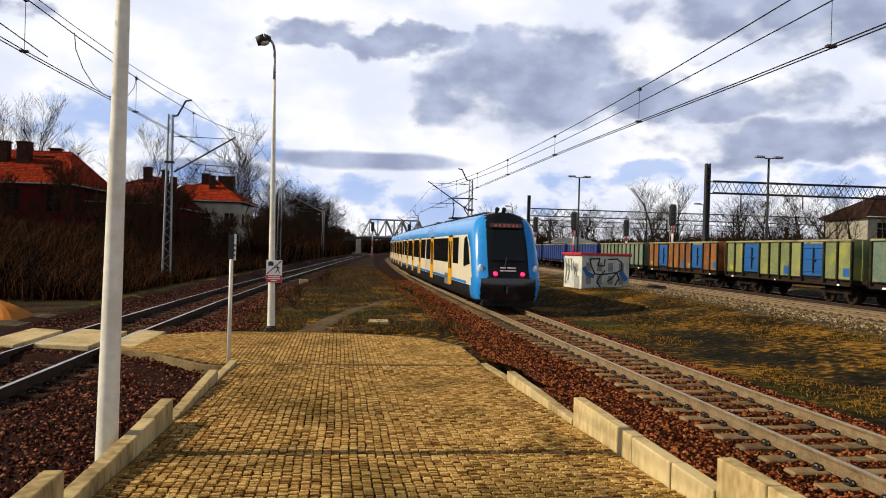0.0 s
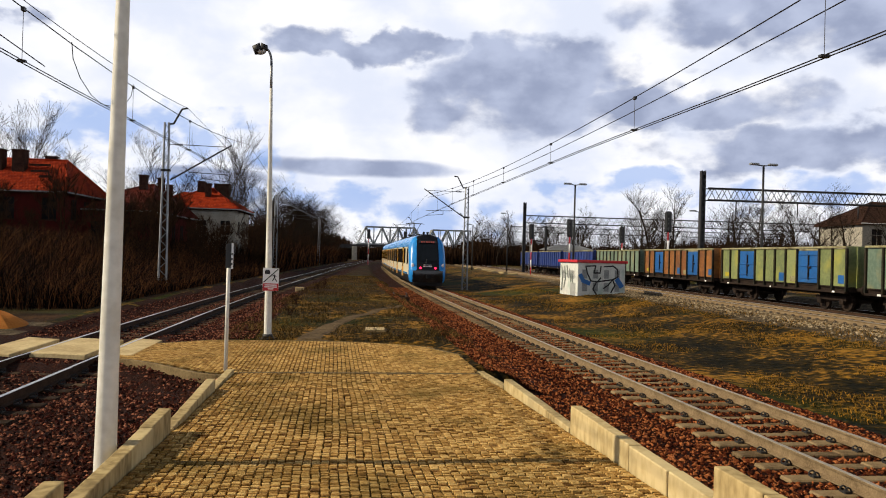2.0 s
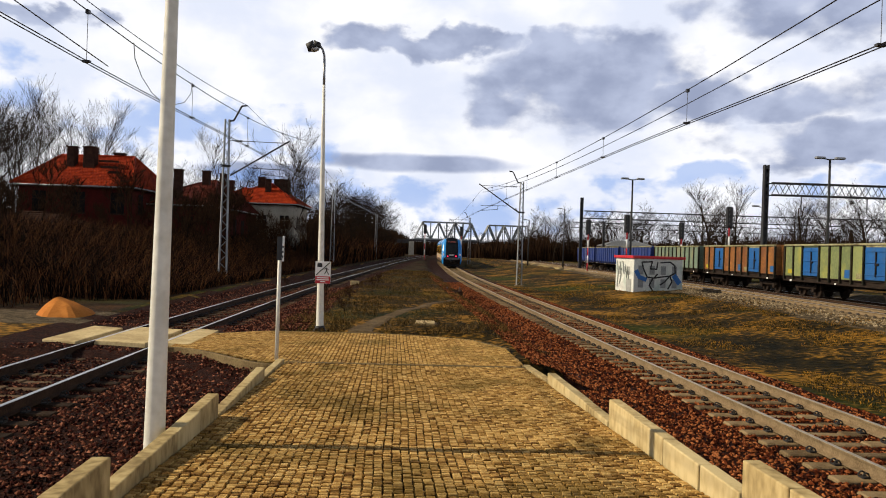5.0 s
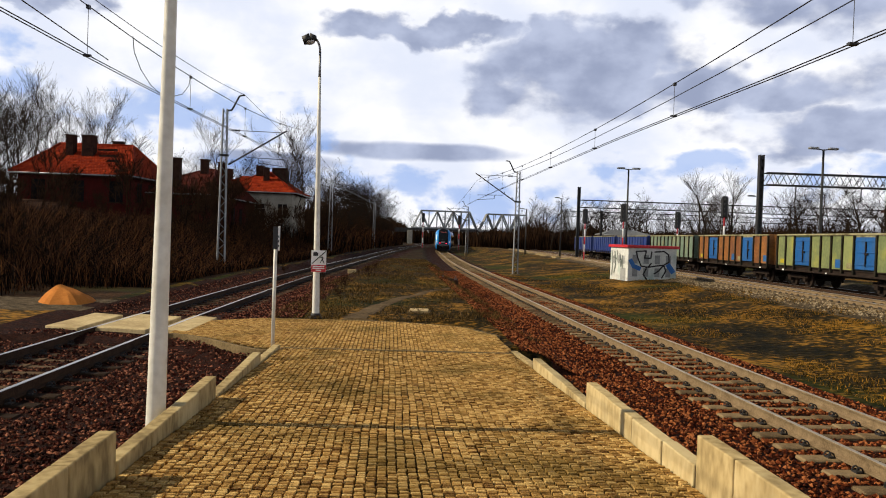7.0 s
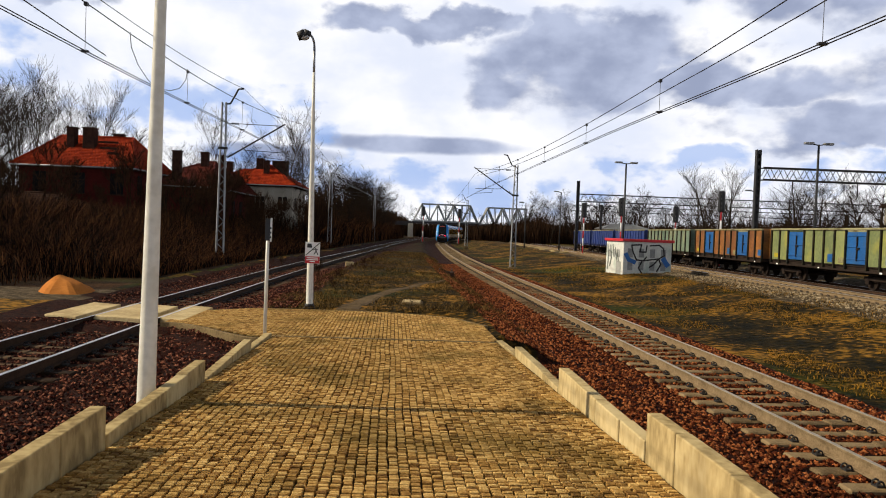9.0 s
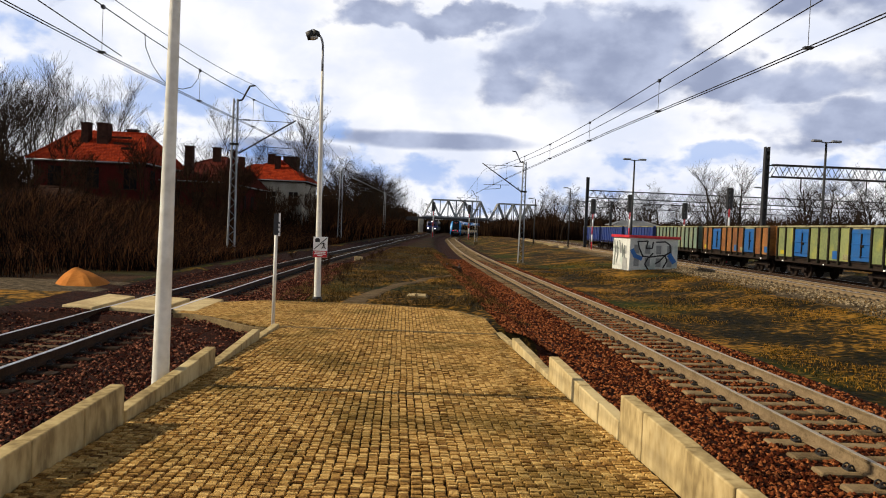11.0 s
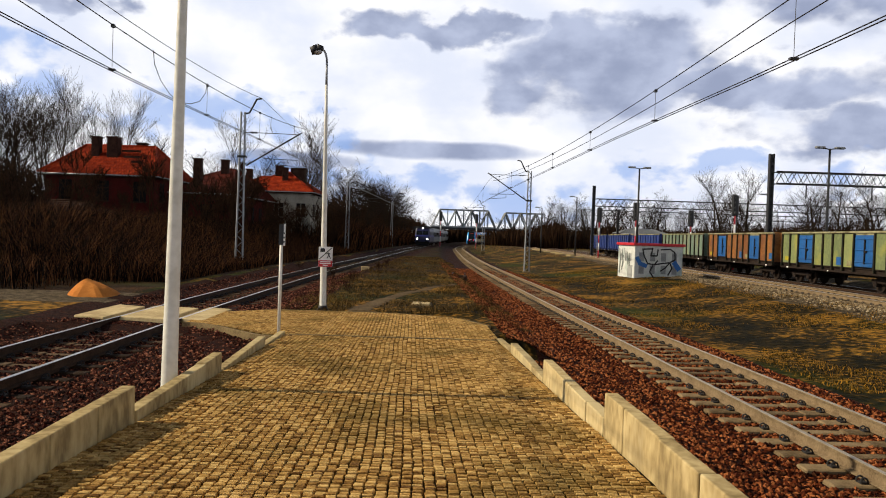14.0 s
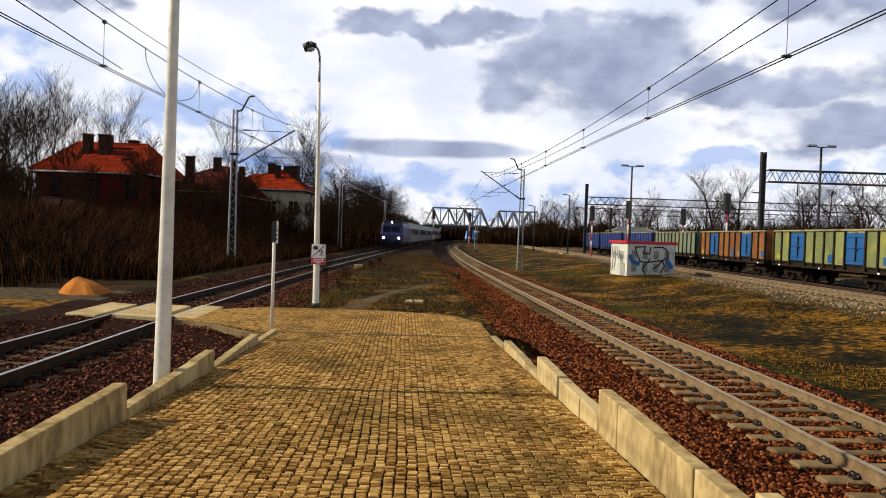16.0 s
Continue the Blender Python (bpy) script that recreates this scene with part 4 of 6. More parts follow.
# ---- trains ----
def hull(name, mats, length, nose, pick):
    """A car body built of level slices from skirt to roof; nose(z) is how far the end draws back; pick gives each face's material."""
    zs = [0.30, 0.42, 0.62, 0.95, 1.3, 1.36, 1.7, 2.0, 2.3, 2.6, 2.9, 3.12, 3.2, 3.4, 3.6, 3.78, 3.92, 4.02, 4.08, 4.10]
    hw = [1.20, 1.30, 1.37, 1.41, 1.42, 1.42, 1.42, 1.42, 1.415, 1.41, 1.40, 1.385, 1.375, 1.33, 1.26, 1.14, 0.96, 0.72, 0.42, 0.05]
    bm = bmesh.new()
    rows = []
    for z, w in zip(zs, hw):
        e, r = nose(z)
        pts = []
        ys = list(np.linspace(length, 4.4, 5)) + list(np.linspace(4.0, e + r + 0.02, 16))
        for y in ys:
            pts.append((-w, y))
        n = 36
        for i in range(n + 1):
            a = math.pi / 2 * i / n
            k = 0.58
            cx = -w + (w) * (1 - abs(math.cos(a)) ** k) if r > 0.1 else -w + w * i / n
            cy = e + r * (1 - abs(math.sin(a)) ** k) if r > 0.1 else e
            pts.append((cx, cy))
        pts += [(-x, y) for x, y in pts[-2::-1]]
        rows.append([bm.verts.new((x, y, z)) for x, y in pts])
    k = len(rows[0])
    for r0, r1 in zip(rows, rows[1:]):
        for j in range(k - 1):
            f = bm.faces.new((r0[j], r0[j + 1], r1[j + 1], r1[j]))
            f.smooth = True
            c = f.calc_center_median()
            f.material_index = pick(c)
    bm.faces.new(rows[0][::-1]).material_index = 3
    ends = [r[0] for r in rows] + [r[-1] for r in rows[::-1]]
    bm.faces.new(ends).material_index = 3
    bmesh.ops.recalc_face_normals(bm, faces=bm.faces[:])
    return finish(bm, name, mats)


def side_plate(name, parent, mat, y0, y1, z0, z1, s, out=0.0, label="", r=0.03):
    x = s * (1.418 + out)
    lo, hi = sorted((x, x + s * 0.012))
    return part(name, box(bmesh.new(), lo, hi, y0, y1, z0, z1, 0.004), mat, parent, label)


def unit_car(end, label, length=18.1):
    """One car of the electric unit; end: with the driver's cab at y = 0."""
    car = thing("electric_unit_car", label, "train car", group="cars of the electric unit")

    def nose(z):
        if not end:
            return 0.0, 0.0
        back = 0.10 * smooth(0.9, 0.3, z) + 0.0 + 0.30 * smooth(1.2, 2.0, z) + 1.15 * max(0, (z - 1.9) / 2.2) ** 1.25
        return back, 0.80 + 0.30 * smooth(1.8, 3.5, z)

    def pick(c):
        # 0 blue, 1 cream, 2 black mask, 3 dark underside
        if end and c.y < 3.6:
            e, r = nose(c.z)
            if c.y < e + r * 0.7:
                if c.z > 1.25 and abs(c.x) < 0.84 - 0.06 * smooth(3.3, 3.95, c.z) + 0.05 * smooth(2.0, 1.3, c.z):
                    return 2
                if c.z <= 1.25 and abs(c.x) < 1.16:
                    return 2 if c.z > 0.40 else 3
            if c.z > 3.80 and abs(c.x) < 0.8 and c.y < 2.8:
                return 2
            edge = e + r + 0.10 + 0.35 * smooth(2.5, 3.2, c.z) + 0.5 * smooth(1.25, 0.9, c.z)
            if c.y < edge:
                return 0 if c.z > 0.36 else 3
        if c.z > 3.14:
            return 0
        return 3 if c.z < 0.95 else 1

    me = hull("body", [M["blue"], M["cream"], M["mask"], M["train_dark"]], length, nose, pick)
    body = new("body", me)
    body.parent = car
    doors = ((6.5, 7.8), (14.1, 15.4)) if end else ((3.2, 4.5), (8.8, 10.1), (14.2, 15.5))
    wins = ((4.6, 6.3), (8.0, 10.9), (10.96, 13.95), (15.6, 17.9)) if end else ((0.2, 3.05), (4.65, 6.6), (6.66, 8.65), (10.25, 12.1), (12.16, 14.05), (15.65, 17.9))
    for s in (-1, 1):
        side_plate("blue_stripe", car, M["blue"], 2.2 if end else 0.1, length - 0.1, 0.97, 1.09, s)
        for a, b in wins:
            side_plate("window", car, M["glass_dark"], a, b, 1.78, 3.02, s, 0.003)
        for a, b in doors:
            d = side_plate("door", car, M["yellow"], a, b, 0.72, 3.05, s, 0.008, "bright yellow door")
            for k in (a + 0.22, (a + b) / 2 + 0.10):
                x = s * 1.439
                lo, hi = sorted((x, x + s * 0.01))
                part("door_glass", box(bmesh.new(), lo, hi, k, k + 0.33, 1.5, 2.85, 0.004), M["glass_dark"], d)
            side_plate("door_header", car, M["mask"], a, b, 3.05, 3.14, s, 0.006)
        for a, b in ((6.9, 9.0),) if end else ((3.3, 5.4),):
            side_plate("skirt_panel", car, M["train_grey"], a, b, 0.66, 1.22, s, 0.0)
        if end:
            bm = bmesh.new()
            lo, hi = sorted((s * 1.422, s * 1.434))
            prof = [(1.40, 1.85), (3.00, 1.70), (3.05, 2.5), (2.90, 2.95), (2.45, 3.06), (1.95, 2.72)]
            a_ = [bm.verts.new((lo, y, z)) for y, z in prof]
            b_ = [bm.verts.new((hi, y, z)) for y, z in prof]
            bm.faces.new(a_), bm.faces.new(b_)
            for i in range(6):
                bm.faces.new((a_[i], a_[(i + 1) % 6], b_[(i + 1) % 6], b_[i]))
            bmesh.ops.recalc_face_normals(bm, faces=bm.faces[:])
            part("cab_window", bm, M["glass_dark"], car)
    if end:
        bm = bmesh.new()
        v = [bm.verts.new(p) for p in ((-0.74, 0.46, 2.08), (0.74, 0.46, 2.08), (0.68, 1.06, 3.30), (-0.68, 1.06, 3.30))]
        w = [bm.verts.new(p) for p in ((-0.74, 0.27, 2.06), (0.74, 0.27, 2.06), (0.68, 0.88, 3.32), (-0.68, 0.88, 3.32))]
        bm.faces.new(v), bm.faces.new(w)
        for i in range(4):
            bm.faces.new((v[i], v[(i + 1) % 4], w[(i + 1) % 4], w[i]))
        bmesh.ops.recalc_face_normals(bm, faces=bm.faces[:])
        part("windscreen", bm, M["glass_dark"], car)
        part("destination_display", box(bmesh.new(), -0.68, 0.68, 0.93, 1.45, 3.42, 3.62, 0.01), M["display"], car, "dark display with dim red letters")
        for i, wd in enumerate((0.10, 0.08, 0.12, 0.09, 0.11, 0.07)):
            x = -0.5 + i * 0.19
            part("display_bar", box(bmesh.new(), x, x + wd, 0.915, 0.93, 3.46, 3.57), M["display_red"], car, "dim red display bar")
        for s in (-1, 1):
            bm = bmesh.new()
            tube(bm, (s * 0.57, 0.20, 1.50), (s * 0.57, -0.02, 1.50), 0.085, 0.075, 14)
            part("tail_light", bm, M["tail_red"], car, "lit red tail light")
            bm = bmesh.new()
            bmesh.ops.create_uvsphere(bm, u_segments=12, v_segments=8, radius=1, matrix=pose(s * 1.14, 0.36, 1.66, 18, 0, s * 35) @ Matrix.Diagonal((0.12, 0.10, 0.22, 1)))
            part("headlight", bm, M["lens"], car, "pale oval headlight", True)
        bm = bmesh.new()
        box(bm, -0.35, -0.12, 0.13, 0.165, 1.72, 1.77)
        box(bm, -0.06, 0.30, 0.13, 0.165, 1.72, 1.77)
        box(bm, -0.35, 0.30, 0.13, 0.165, 1.60, 1.65)
        part("number_bars", bm, M["sign_white"], car, "white bars of lettering")
        bm = bmesh.new()
        tube(bm, (0.03, 0.0, 0.85), (0.03, -0.35, 0.85), 0.10, 0.10, 10)
        box(bm, -0.17, 0.23, -0.45, -0.2, 0.72, 1.02, 0.03)
        part("coupler", bm, M["train_dark"], car)
        bm = bmesh.new()
        box(bm, -1.1, 1.1, 0.12, 0.5, 0.14, 0.40, 0.04)
        part("snow_plough", bm, M["train_dark"], car)
        bm = bmesh.new()
        tube(bm, (-0.25, 0.30, 1.2), (-0.10, 0.14, 2.2), 0.018, 0.014, 6)
        part("wiper", bm, M["black"], car)
        for x in (-0.25, 0.05):
            bm = bmesh.new()
            tube(bm, (x, 1.9, 4.05), (x, 1.6, 4.24), 0.05, 0.10, 10)
            part("horn", bm, M["train_dark"], car)
    bm = bmesh.new()
    for a, b in ((2.8, 6.6), (7.2, 10.6), (11.4, 15.8)):
        box(bm, -0.6, 0.6, a, b, 4.02, 4.15, 0.05)
    part("roof_unit", bm, M["train_dark"], car, "dark roof equipment boxes")
    for y in ((4.2, length - 0.4) if end else (0.4, length - 0.4)):
        bogie(car, y, 0.42, 1.1)
    return car


def pantograph(car, y):
    pg = part("pantograph", box(bmesh.new(), -0.6, 0.6, y - 0.3, y + 1.0, 4.22, 4.3, 0.02), M["dark_steel"], car, "raised dark steel pantograph")
    for s in (-1, 1):
        part("lower_arm", tube(bmesh.new(), (s * 0.5, y, 4.3), (s * 0.3, y + 0.9, 4.85), 0.035, 0.035, 6), M["dark_steel"], pg)
        part("upper_arm", tube(bmesh.new(), (s * 0.3, y + 0.9, 4.85), (s * 0.55, y - 0.1, 5.38), 0.028, 0.028, 6), M["dark_steel"], pg)
        part("end_horn", tube(bmesh.new(), (s * 0.85, y - 0.3, 5.36), (s * 0.65, y - 0.1, 5.40), 0.024, 0.024, 6), M["dark_steel"], pg)
    for d in (-0.15, 0.15):
        part("collector_strip", tube(bmesh.new(), (-0.65, y - 0.1 + d, 5.4), (0.65, y - 0.1 + d, 5.4), 0.03, 0.03, 6), M["dark_steel"], pg)


M["mask"] = material("front_mask", ((0.006, 0.006, 0.008), (0.010, 0.010, 0.012)), 1, 0.18, 0.0)
M["train_dark"] = material("train_underside", ((0.008, 0.008, 0.009), (0.022, 0.021, 0.022)), 2, 0.7, 0.1)
M["display"] = material("display_glass", ((0.012, 0.006, 0.006), (0.016, 0.008, 0.008)), 1, 0.15, 0.0)
M["display_red"] = glow("display_letters", (0.5, 0.06, 0.03), 0.22)
M["tail_red"] = glow("tail_light_red", (1.0, 0.01, 0.05), 5.0)
M["lens"] = material("headlight_lens", ((0.55, 0.60, 0.64), (0.72, 0.76, 0.80)), 2, 0.15, 0.0)
M["lamp_white"] = glow("headlight_white", (1.0, 0.95, 0.82), 9.0)

UNIT = [unit_car(True, "blue and cream electric train car with lit red tail lights")]
UNIT.append(unit_car(False, "blue and cream electric unit car with yellow doors"))
UNIT.append(copy_thing(UNIT[1], pose(0, 0, 0)))
UNIT.append(copy_thing(UNIT[1], pose(0, 0, 0)))
pantograph(UNIT[0], 13.0)


def locomotive():
    """A box-cab electric locomotive; its front stands at y = 0 and faces -y."""
    lc = thing("locomotive", "dark blue electric locomotive with lit headlights", "locomotive")
    L = 16.0
    bm = bmesh.new()
    rows = []
    for z, w, e in ((0.95, 1.48, 0.05), (1.3, 1.5, 0.0), (2.0, 1.5, 0.0), (2.25, 1.5, 0.04), (3.1, 1.46, 0.32), (3.55, 1.36, 0.50), (3.8, 1.1, 0.75), (3.92, 0.6, 1.1)):
        rows.append([bm.verts.new(p) for p in ((-w, L, z), (-w, e + 0.35, z), (-w + 0.28, e + 0.06, z), (0, e, z), (w - 0.28, e + 0.06, z), (w, e + 0.35, z), (w, L, z))])
    for i, (a, b) in enumerate(zip(rows, rows[1:])):
        for j in range(6):
            f = bm.faces.new((a[j], a[j + 1], b[j + 1], b[j]))
            f.material_index = 1 if i == 2 else (2 if i >= 5 else 0)
    bm.faces.new(rows[0][::-1])
    bm.faces.new(rows[-1]).material_index = 2
    bm.faces.new([r[0] for r in rows] + [r[-1] for r in rows[::-1]])
    bmesh.ops.recalc_face_normals(bm, faces=bm.faces[:])
    part("body", bm, [M["loco_blue"], M["loco_stripe"], M["train_dark"]], lc)
    for s in (-1, 1):
        bm = bmesh.new()
        x0, x1 = sorted((s * 0.08, s * 1.12))
        v = [bm.verts.new(p) for p in ((x0, 0.04, 2.36), (x1, 0.04, 2.36), (x1, 0.27, 3.06), (x0, 0.27, 3.06))]
        w = [bm.verts.new((p.co.x, p.co.y + 0.2, p.co.z)) for p in v]
        bm.faces.new(v), bm.faces.new(w)
        for i in range(4):
            bm.faces.new((v[i], v[(i + 1) % 4], w[(i + 1) % 4], w[i]))
        bmesh.ops.recalc_face_normals(bm, faces=bm.faces[:])
        part("windscreen", bm, M["glass_dark"], lc)
        part("headlight", tube(bmesh.new(), (s * 1.02, 0.12, 1.52), (s * 1.02, -0.06, 1.52), 0.15, 0.15, 14), M["lamp_white"], lc, "lit white headlight")
        part("buffer", tube(tube(bmesh.new(), (s * 0.87, 0.1, 1.05), (s * 0.87, -0.5, 1.05), 0.1, 0.1, 10), (s * 0.87, -0.5, 1.05), (s * 0.87, -0.62, 1.05), 0.24, 0.24, 14), M["train_dark"], lc)
        for a in (1.0, 14.0):
            side_x = s * 1.505
            lo, hi = sorted((side_x, side_x + s * 0.01))
            part("side_window", box(bmesh.new(), lo, hi, a, a + 0.8, 2.2, 2.95), M["glass_dark"], lc)
        for a in (3.6, 5.6, 7.6, 9.6, 11.6):
            lo, hi = sorted((s * 1.505, s * 1.515))
            part("side_grille", box(bmesh.new(), lo, hi, a, a + 1.2, 2.35, 2.95), M["train_grey"], lc)
    part("top_light", tube(bmesh.new(), (0, 0.6, 3.62), (0, 0.3, 3.62), 0.12, 0.12, 12), M["lamp_white"], lc, "lit white headlight")
    part("buffer_beam", box(bmesh.new(), -1.4, 1.4, 0.0, L, 0.62, 0.96, 0.03), M["train_dark"], lc)
    part("snow_plough", box(bmesh.new(), -1.25, 1.25, 0.05, 0.3, 0.15, 0.6, 0.03), M["train_dark"], lc)
    bm = bmesh.new()
    for y in (4.0, 12.0):
        box(bm, -0.9, 0.9, y - 1, y + 1, 3.9, 4.12, 0.03)
    part("roof_gear", bm, M["train_dark"], lc)
    pantograph(lc, 12.6)
    for y in (3.6, 12.4):
        bogie(lc, y, 0.6, 1.5)
    return lc


def coach():
    co = thing("passenger_coach", "pale grey passenger coach with dark windows and grey roof", "coach", group="coaches behind the locomotive")
    L = 24.2
    bm = bmesh.new()
    rows = []
    for z, w in ((0.85, 1.36), (1.25, 1.41), (1.9, 1.41), (2.9, 1.41), (3.3, 1.36), (3.7, 1.15), (3.95, 0.75), (4.05, 0.2)):
        rows.append([bm.verts.new(p) for p in ((-w, 0, z), (w, 0, z), (w, L, z), (-w, L, z))])
    for i, (a, b) in enumerate(zip(rows, rows[1:])):
        for j in range(4):
            bm.faces.new((a[j], a[(j + 1) % 4], b[(j + 1) % 4], b[j])).material_index = 1 if i >= 4 else 0
    bm.faces.new(rows[0][::-1])
    bm.faces.new(rows[-1]).material_index = 1
    part("body", bm, [M["coach_white"], M["coach_roof"]], co)
    for s in (-1, 1):
        lo, hi = sorted((s * 1.412, s * 1.42))
        part("blue_band", box(bmesh.new(), lo, hi, 0.05, L - 0.05, 1.86, 1.92), M["loco_stripe"], co)
        for i in range(11):
            y = 1.9 + i * 1.88
            part("window", box(bmesh.new(), lo, hi, y, y + 1.3, 2.0, 2.95, 0.003), M["glass_dark"], co)
        for y in (0.5, L - 1.3):
            part("door", box(bmesh.new(), lo, hi, y, y + 0.8, 1.0, 3.0, 0.003), M["coach_roof"], co)
    part("underframe", box(bmesh.new(), -1.2, 1.2, 0.2, L - 0.2, 0.5, 0.85, 0.03), M["train_dark"], co)
    for y in (3.0, L - 3.0):
        bogie(co, y, 0.46, 1.25)
    return co


M["loco_blue"] = material("loco_blue", ((0.005, 0.007, 0.05), (0.009, 0.012, 0.075)), 0.8, 0.4, 0.0)
M["loco_stripe"] = material("loco_stripe", ((0.02, 0.03, 0.26), (0.03, 0.045, 0.33)), 0.8, 0.4, 0.0)
M["coach_white"] = material("coach_paint", ((0.15, 0.165, 0.16), (0.22, 0.235, 0.225)), 0.8, 0.4, 0.0, stain=((0.09, 0.09, 0.08), 0.8, 0.5))
M["coach_roof"] = material("coach_roof", ((0.20, 0.21, 0.20), (0.30, 0.31, 0.30)), 0.8, 0.6, 0.1)
EXPRESS = [locomotive()]
EXPRESS.append(coach())
for _ in range(7):
    EXPRESS.append(copy_thing(EXPRESS[1], pose(0, 0, 0)))


def on_track(fx, z, y, length):
    """The pose of a car whose near end stands at y on the track."""
    a, b = Vector((fx(y + 2), y + 2, z)), Vector((fx(y + length - 2), y + length - 2, z))
    d = (b - a).normalized()
    p = a - d * 2
    return pose(p.x, p.y, p.z, 0, 0, math.degrees(math.atan2(-d.x, d.y)))


UNIT_AT = [(0, 29.3), (0.5, 35.8), (1, 42.4), (1.5, 49.2), (2, 56.1), (2.5, 63.2), (3, 70.6), (4, 87), (5, 103.5), (8, 150), (11, 189), (12.5, 206), (14.5, 225), (16, 237)]


def unit_y(t):
    for (t0, y0), (t1, y1) in zip(UNIT_AT, UNIT_AT[1:]):
        if t <= t1:
            return y0 + (y1 - y0) * (t - t0) / (t1 - t0)
    return UNIT_AT[-1][1]


def unit_smooth(t):
    return sum(unit_y(min(16, max(0, t + d))) + (max(0, t + d) - (t + d)) * -12.8 for d in (-0.3, -0.15, 0, 0.15, 0.3)) / 5


def express_y(t):
    return 187.0 - 25.5 * (t - 12.5)


def motions():
    times = [i * 0.5 for i in range(33)]
    for i, car in enumerate(UNIT):
        walk(car, [(t, on_track(RIGHT_X, RIGHT_Z, unit_smooth(t) + i * 18.2, 18.1)) for t in times])
    y = 0.0
    for i, car in enumerate(EXPRESS):
        n = 16.0 if i == 0 else 24.2
        walk(car, [(t, on_track(LEFT_X, LEFT_Z, express_y(t) + y, n)) for t in times])
        y += n + 0.9

# ---- overhead line ----
def lattice(bm, x, y, z0, z1, w0, w1, r=0.03, n=14):
    """Two channel legs with zigzag lacing."""
    for s in (-1, 1):
        tube(bm, (x + s * w0, y, z0), (x + s * w1, y, z1), r * 1.5, r * 1.3, 4)
        tube(bm, (x + s * w0, y + 0.12, z0), (x + s * w1, y + 0.12, z1), r * 1.5, r * 1.3, 4)
    for i in range(n):
        a, b = i / n, (i + 1) / n
        s = 1 if i % 2 else -1
        wa, wb = w0 + (w1 - w0) * a, w0 + (w1 - w0) * b
        tube(bm, (x + s * wa, y, z0 + (z1 - z0) * a), (x - s * wb, y, z0 + (z1 - z0) * b), r * 0.6, r * 0.6, 4)
    return bm


def insulator(parent, a, b):
    a, b = Vector(a), Vector(b)
    bm = bmesh.new()
    for i in range(5):
        p = a.lerp(b, (i + 0.2) / 5)
        q = a.lerp(b, (i + 0.7) / 5)
        tube(bm, p, q, 0.07, 0.05, 8)
    part("insulator", bm, M["dark_steel"], parent)


def line_mast(x, y, z, top, reach, tip, foot, tie, label):
    """A lattice mast with a slanting bracket: it starts at height foot and ends reach metres off at height tip."""
    ms = thing("catenary_mast", label, "catenary mast", pose(x, y, z), "masts of the overhead line")
    part("footing", box(bmesh.new(), -0.32, 0.32, -0.25, 0.35, -0.5, 0.10, 0.03), M["kerb"], ms)
    part("mast", lattice(bmesh.new(), 0, 0, 0.1, top, 0.20, 0.11, 0.032, 22), M["grey_steel"], ms)
    s = 1 if reach > 0 else -1
    part("bracket", tube(bmesh.new(), (s * 0.25, 0.05, foot), (reach, 0.05, tip), 0.045, 0.04, 8), M["dark_steel"], ms, "slanting steel bracket arm")
    part("tie_rod", tube(bmesh.new(), (s * 0.1, 0.05, tie), (reach * 0.94, 0.05, tip - 0.12), 0.02, 0.02, 6), M["dark_steel"], ms)
    insulator(ms, (s * 0.45, 0.05, tie), (s * 0.85, 0.05, tie - 0.005))
    insulator(ms, (s * 0.25, 0.05, foot), (s * 0.5, 0.05, foot + (tip - foot) * 0.5 / abs(reach)))
    bm = bmesh.new()
    polytube(bm, [(reach * 0.30, 0.05, foot + (tip - foot) * 0.34), (reach * 0.36, 0.05, foot + 0.45), (reach * 0.95, 0.05, foot + 0.40)], 0.022, 6)
    polytube(bm, [(reach * 0.55, 0.05, foot + 0.42), (reach * 0.55, 0.05, foot + 0.15), (reach * 0.95, 0.05, foot + 0.02)], 0.02, 6)
    part("registration_arm", bm, M["dark_steel"], ms)
    bm = bmesh.new()
    polytube(bm, [(s * 0.05, 0.05, top - 0.1), (s * 0.35, 0.05, top - 0.05), (s * 0.75, 0.05, top + 0.75), (s * 1.05, 0.05, top + 0.8)], 0.05, 6)
    part("top_bracket", bm, M["dark_steel"], ms)
    bm = bmesh.new()
    box(bm, -0.24, 0.24, -0.06, 0.2, top * 0.70, top * 0.70 + 0.12)
    part("collar", bm, M["dark_steel"], ms)
    return ms


line_mast(-15.93, 40.6, 0.50, 8.65, 3.38, 7.60, 5.60, 7.50, "tall grey lattice catenary mast on the brushy bank")
line_mast(3.25, 57.5, -0.25, 8.2, -3.4, 7.92, 5.82, 7.8, "grey lattice catenary mast beside the straight track")
line_mast(-13.0, 78.0, 0.4, 7.8, 3.6, 7.4, 5.4, 7.3, "grey lattice catenary mast in front of dark brush")
line_mast(5.6, 120.0, 0.1, 7.6, -3.4, 7.3, 5.2, 7.2, "far grey catenary mast beside the straight track")
line_mast(-9.6, 128.0, 0.4, 7.6, 3.6, 7.3, 5.2, 7.2, "far grey catenary mast by the curving track")
low_marker(-15.9, 39.9, 0.42, 0.9, 0.2, M["concrete"], "mast_plinth", "low concrete plinth beside the mast")


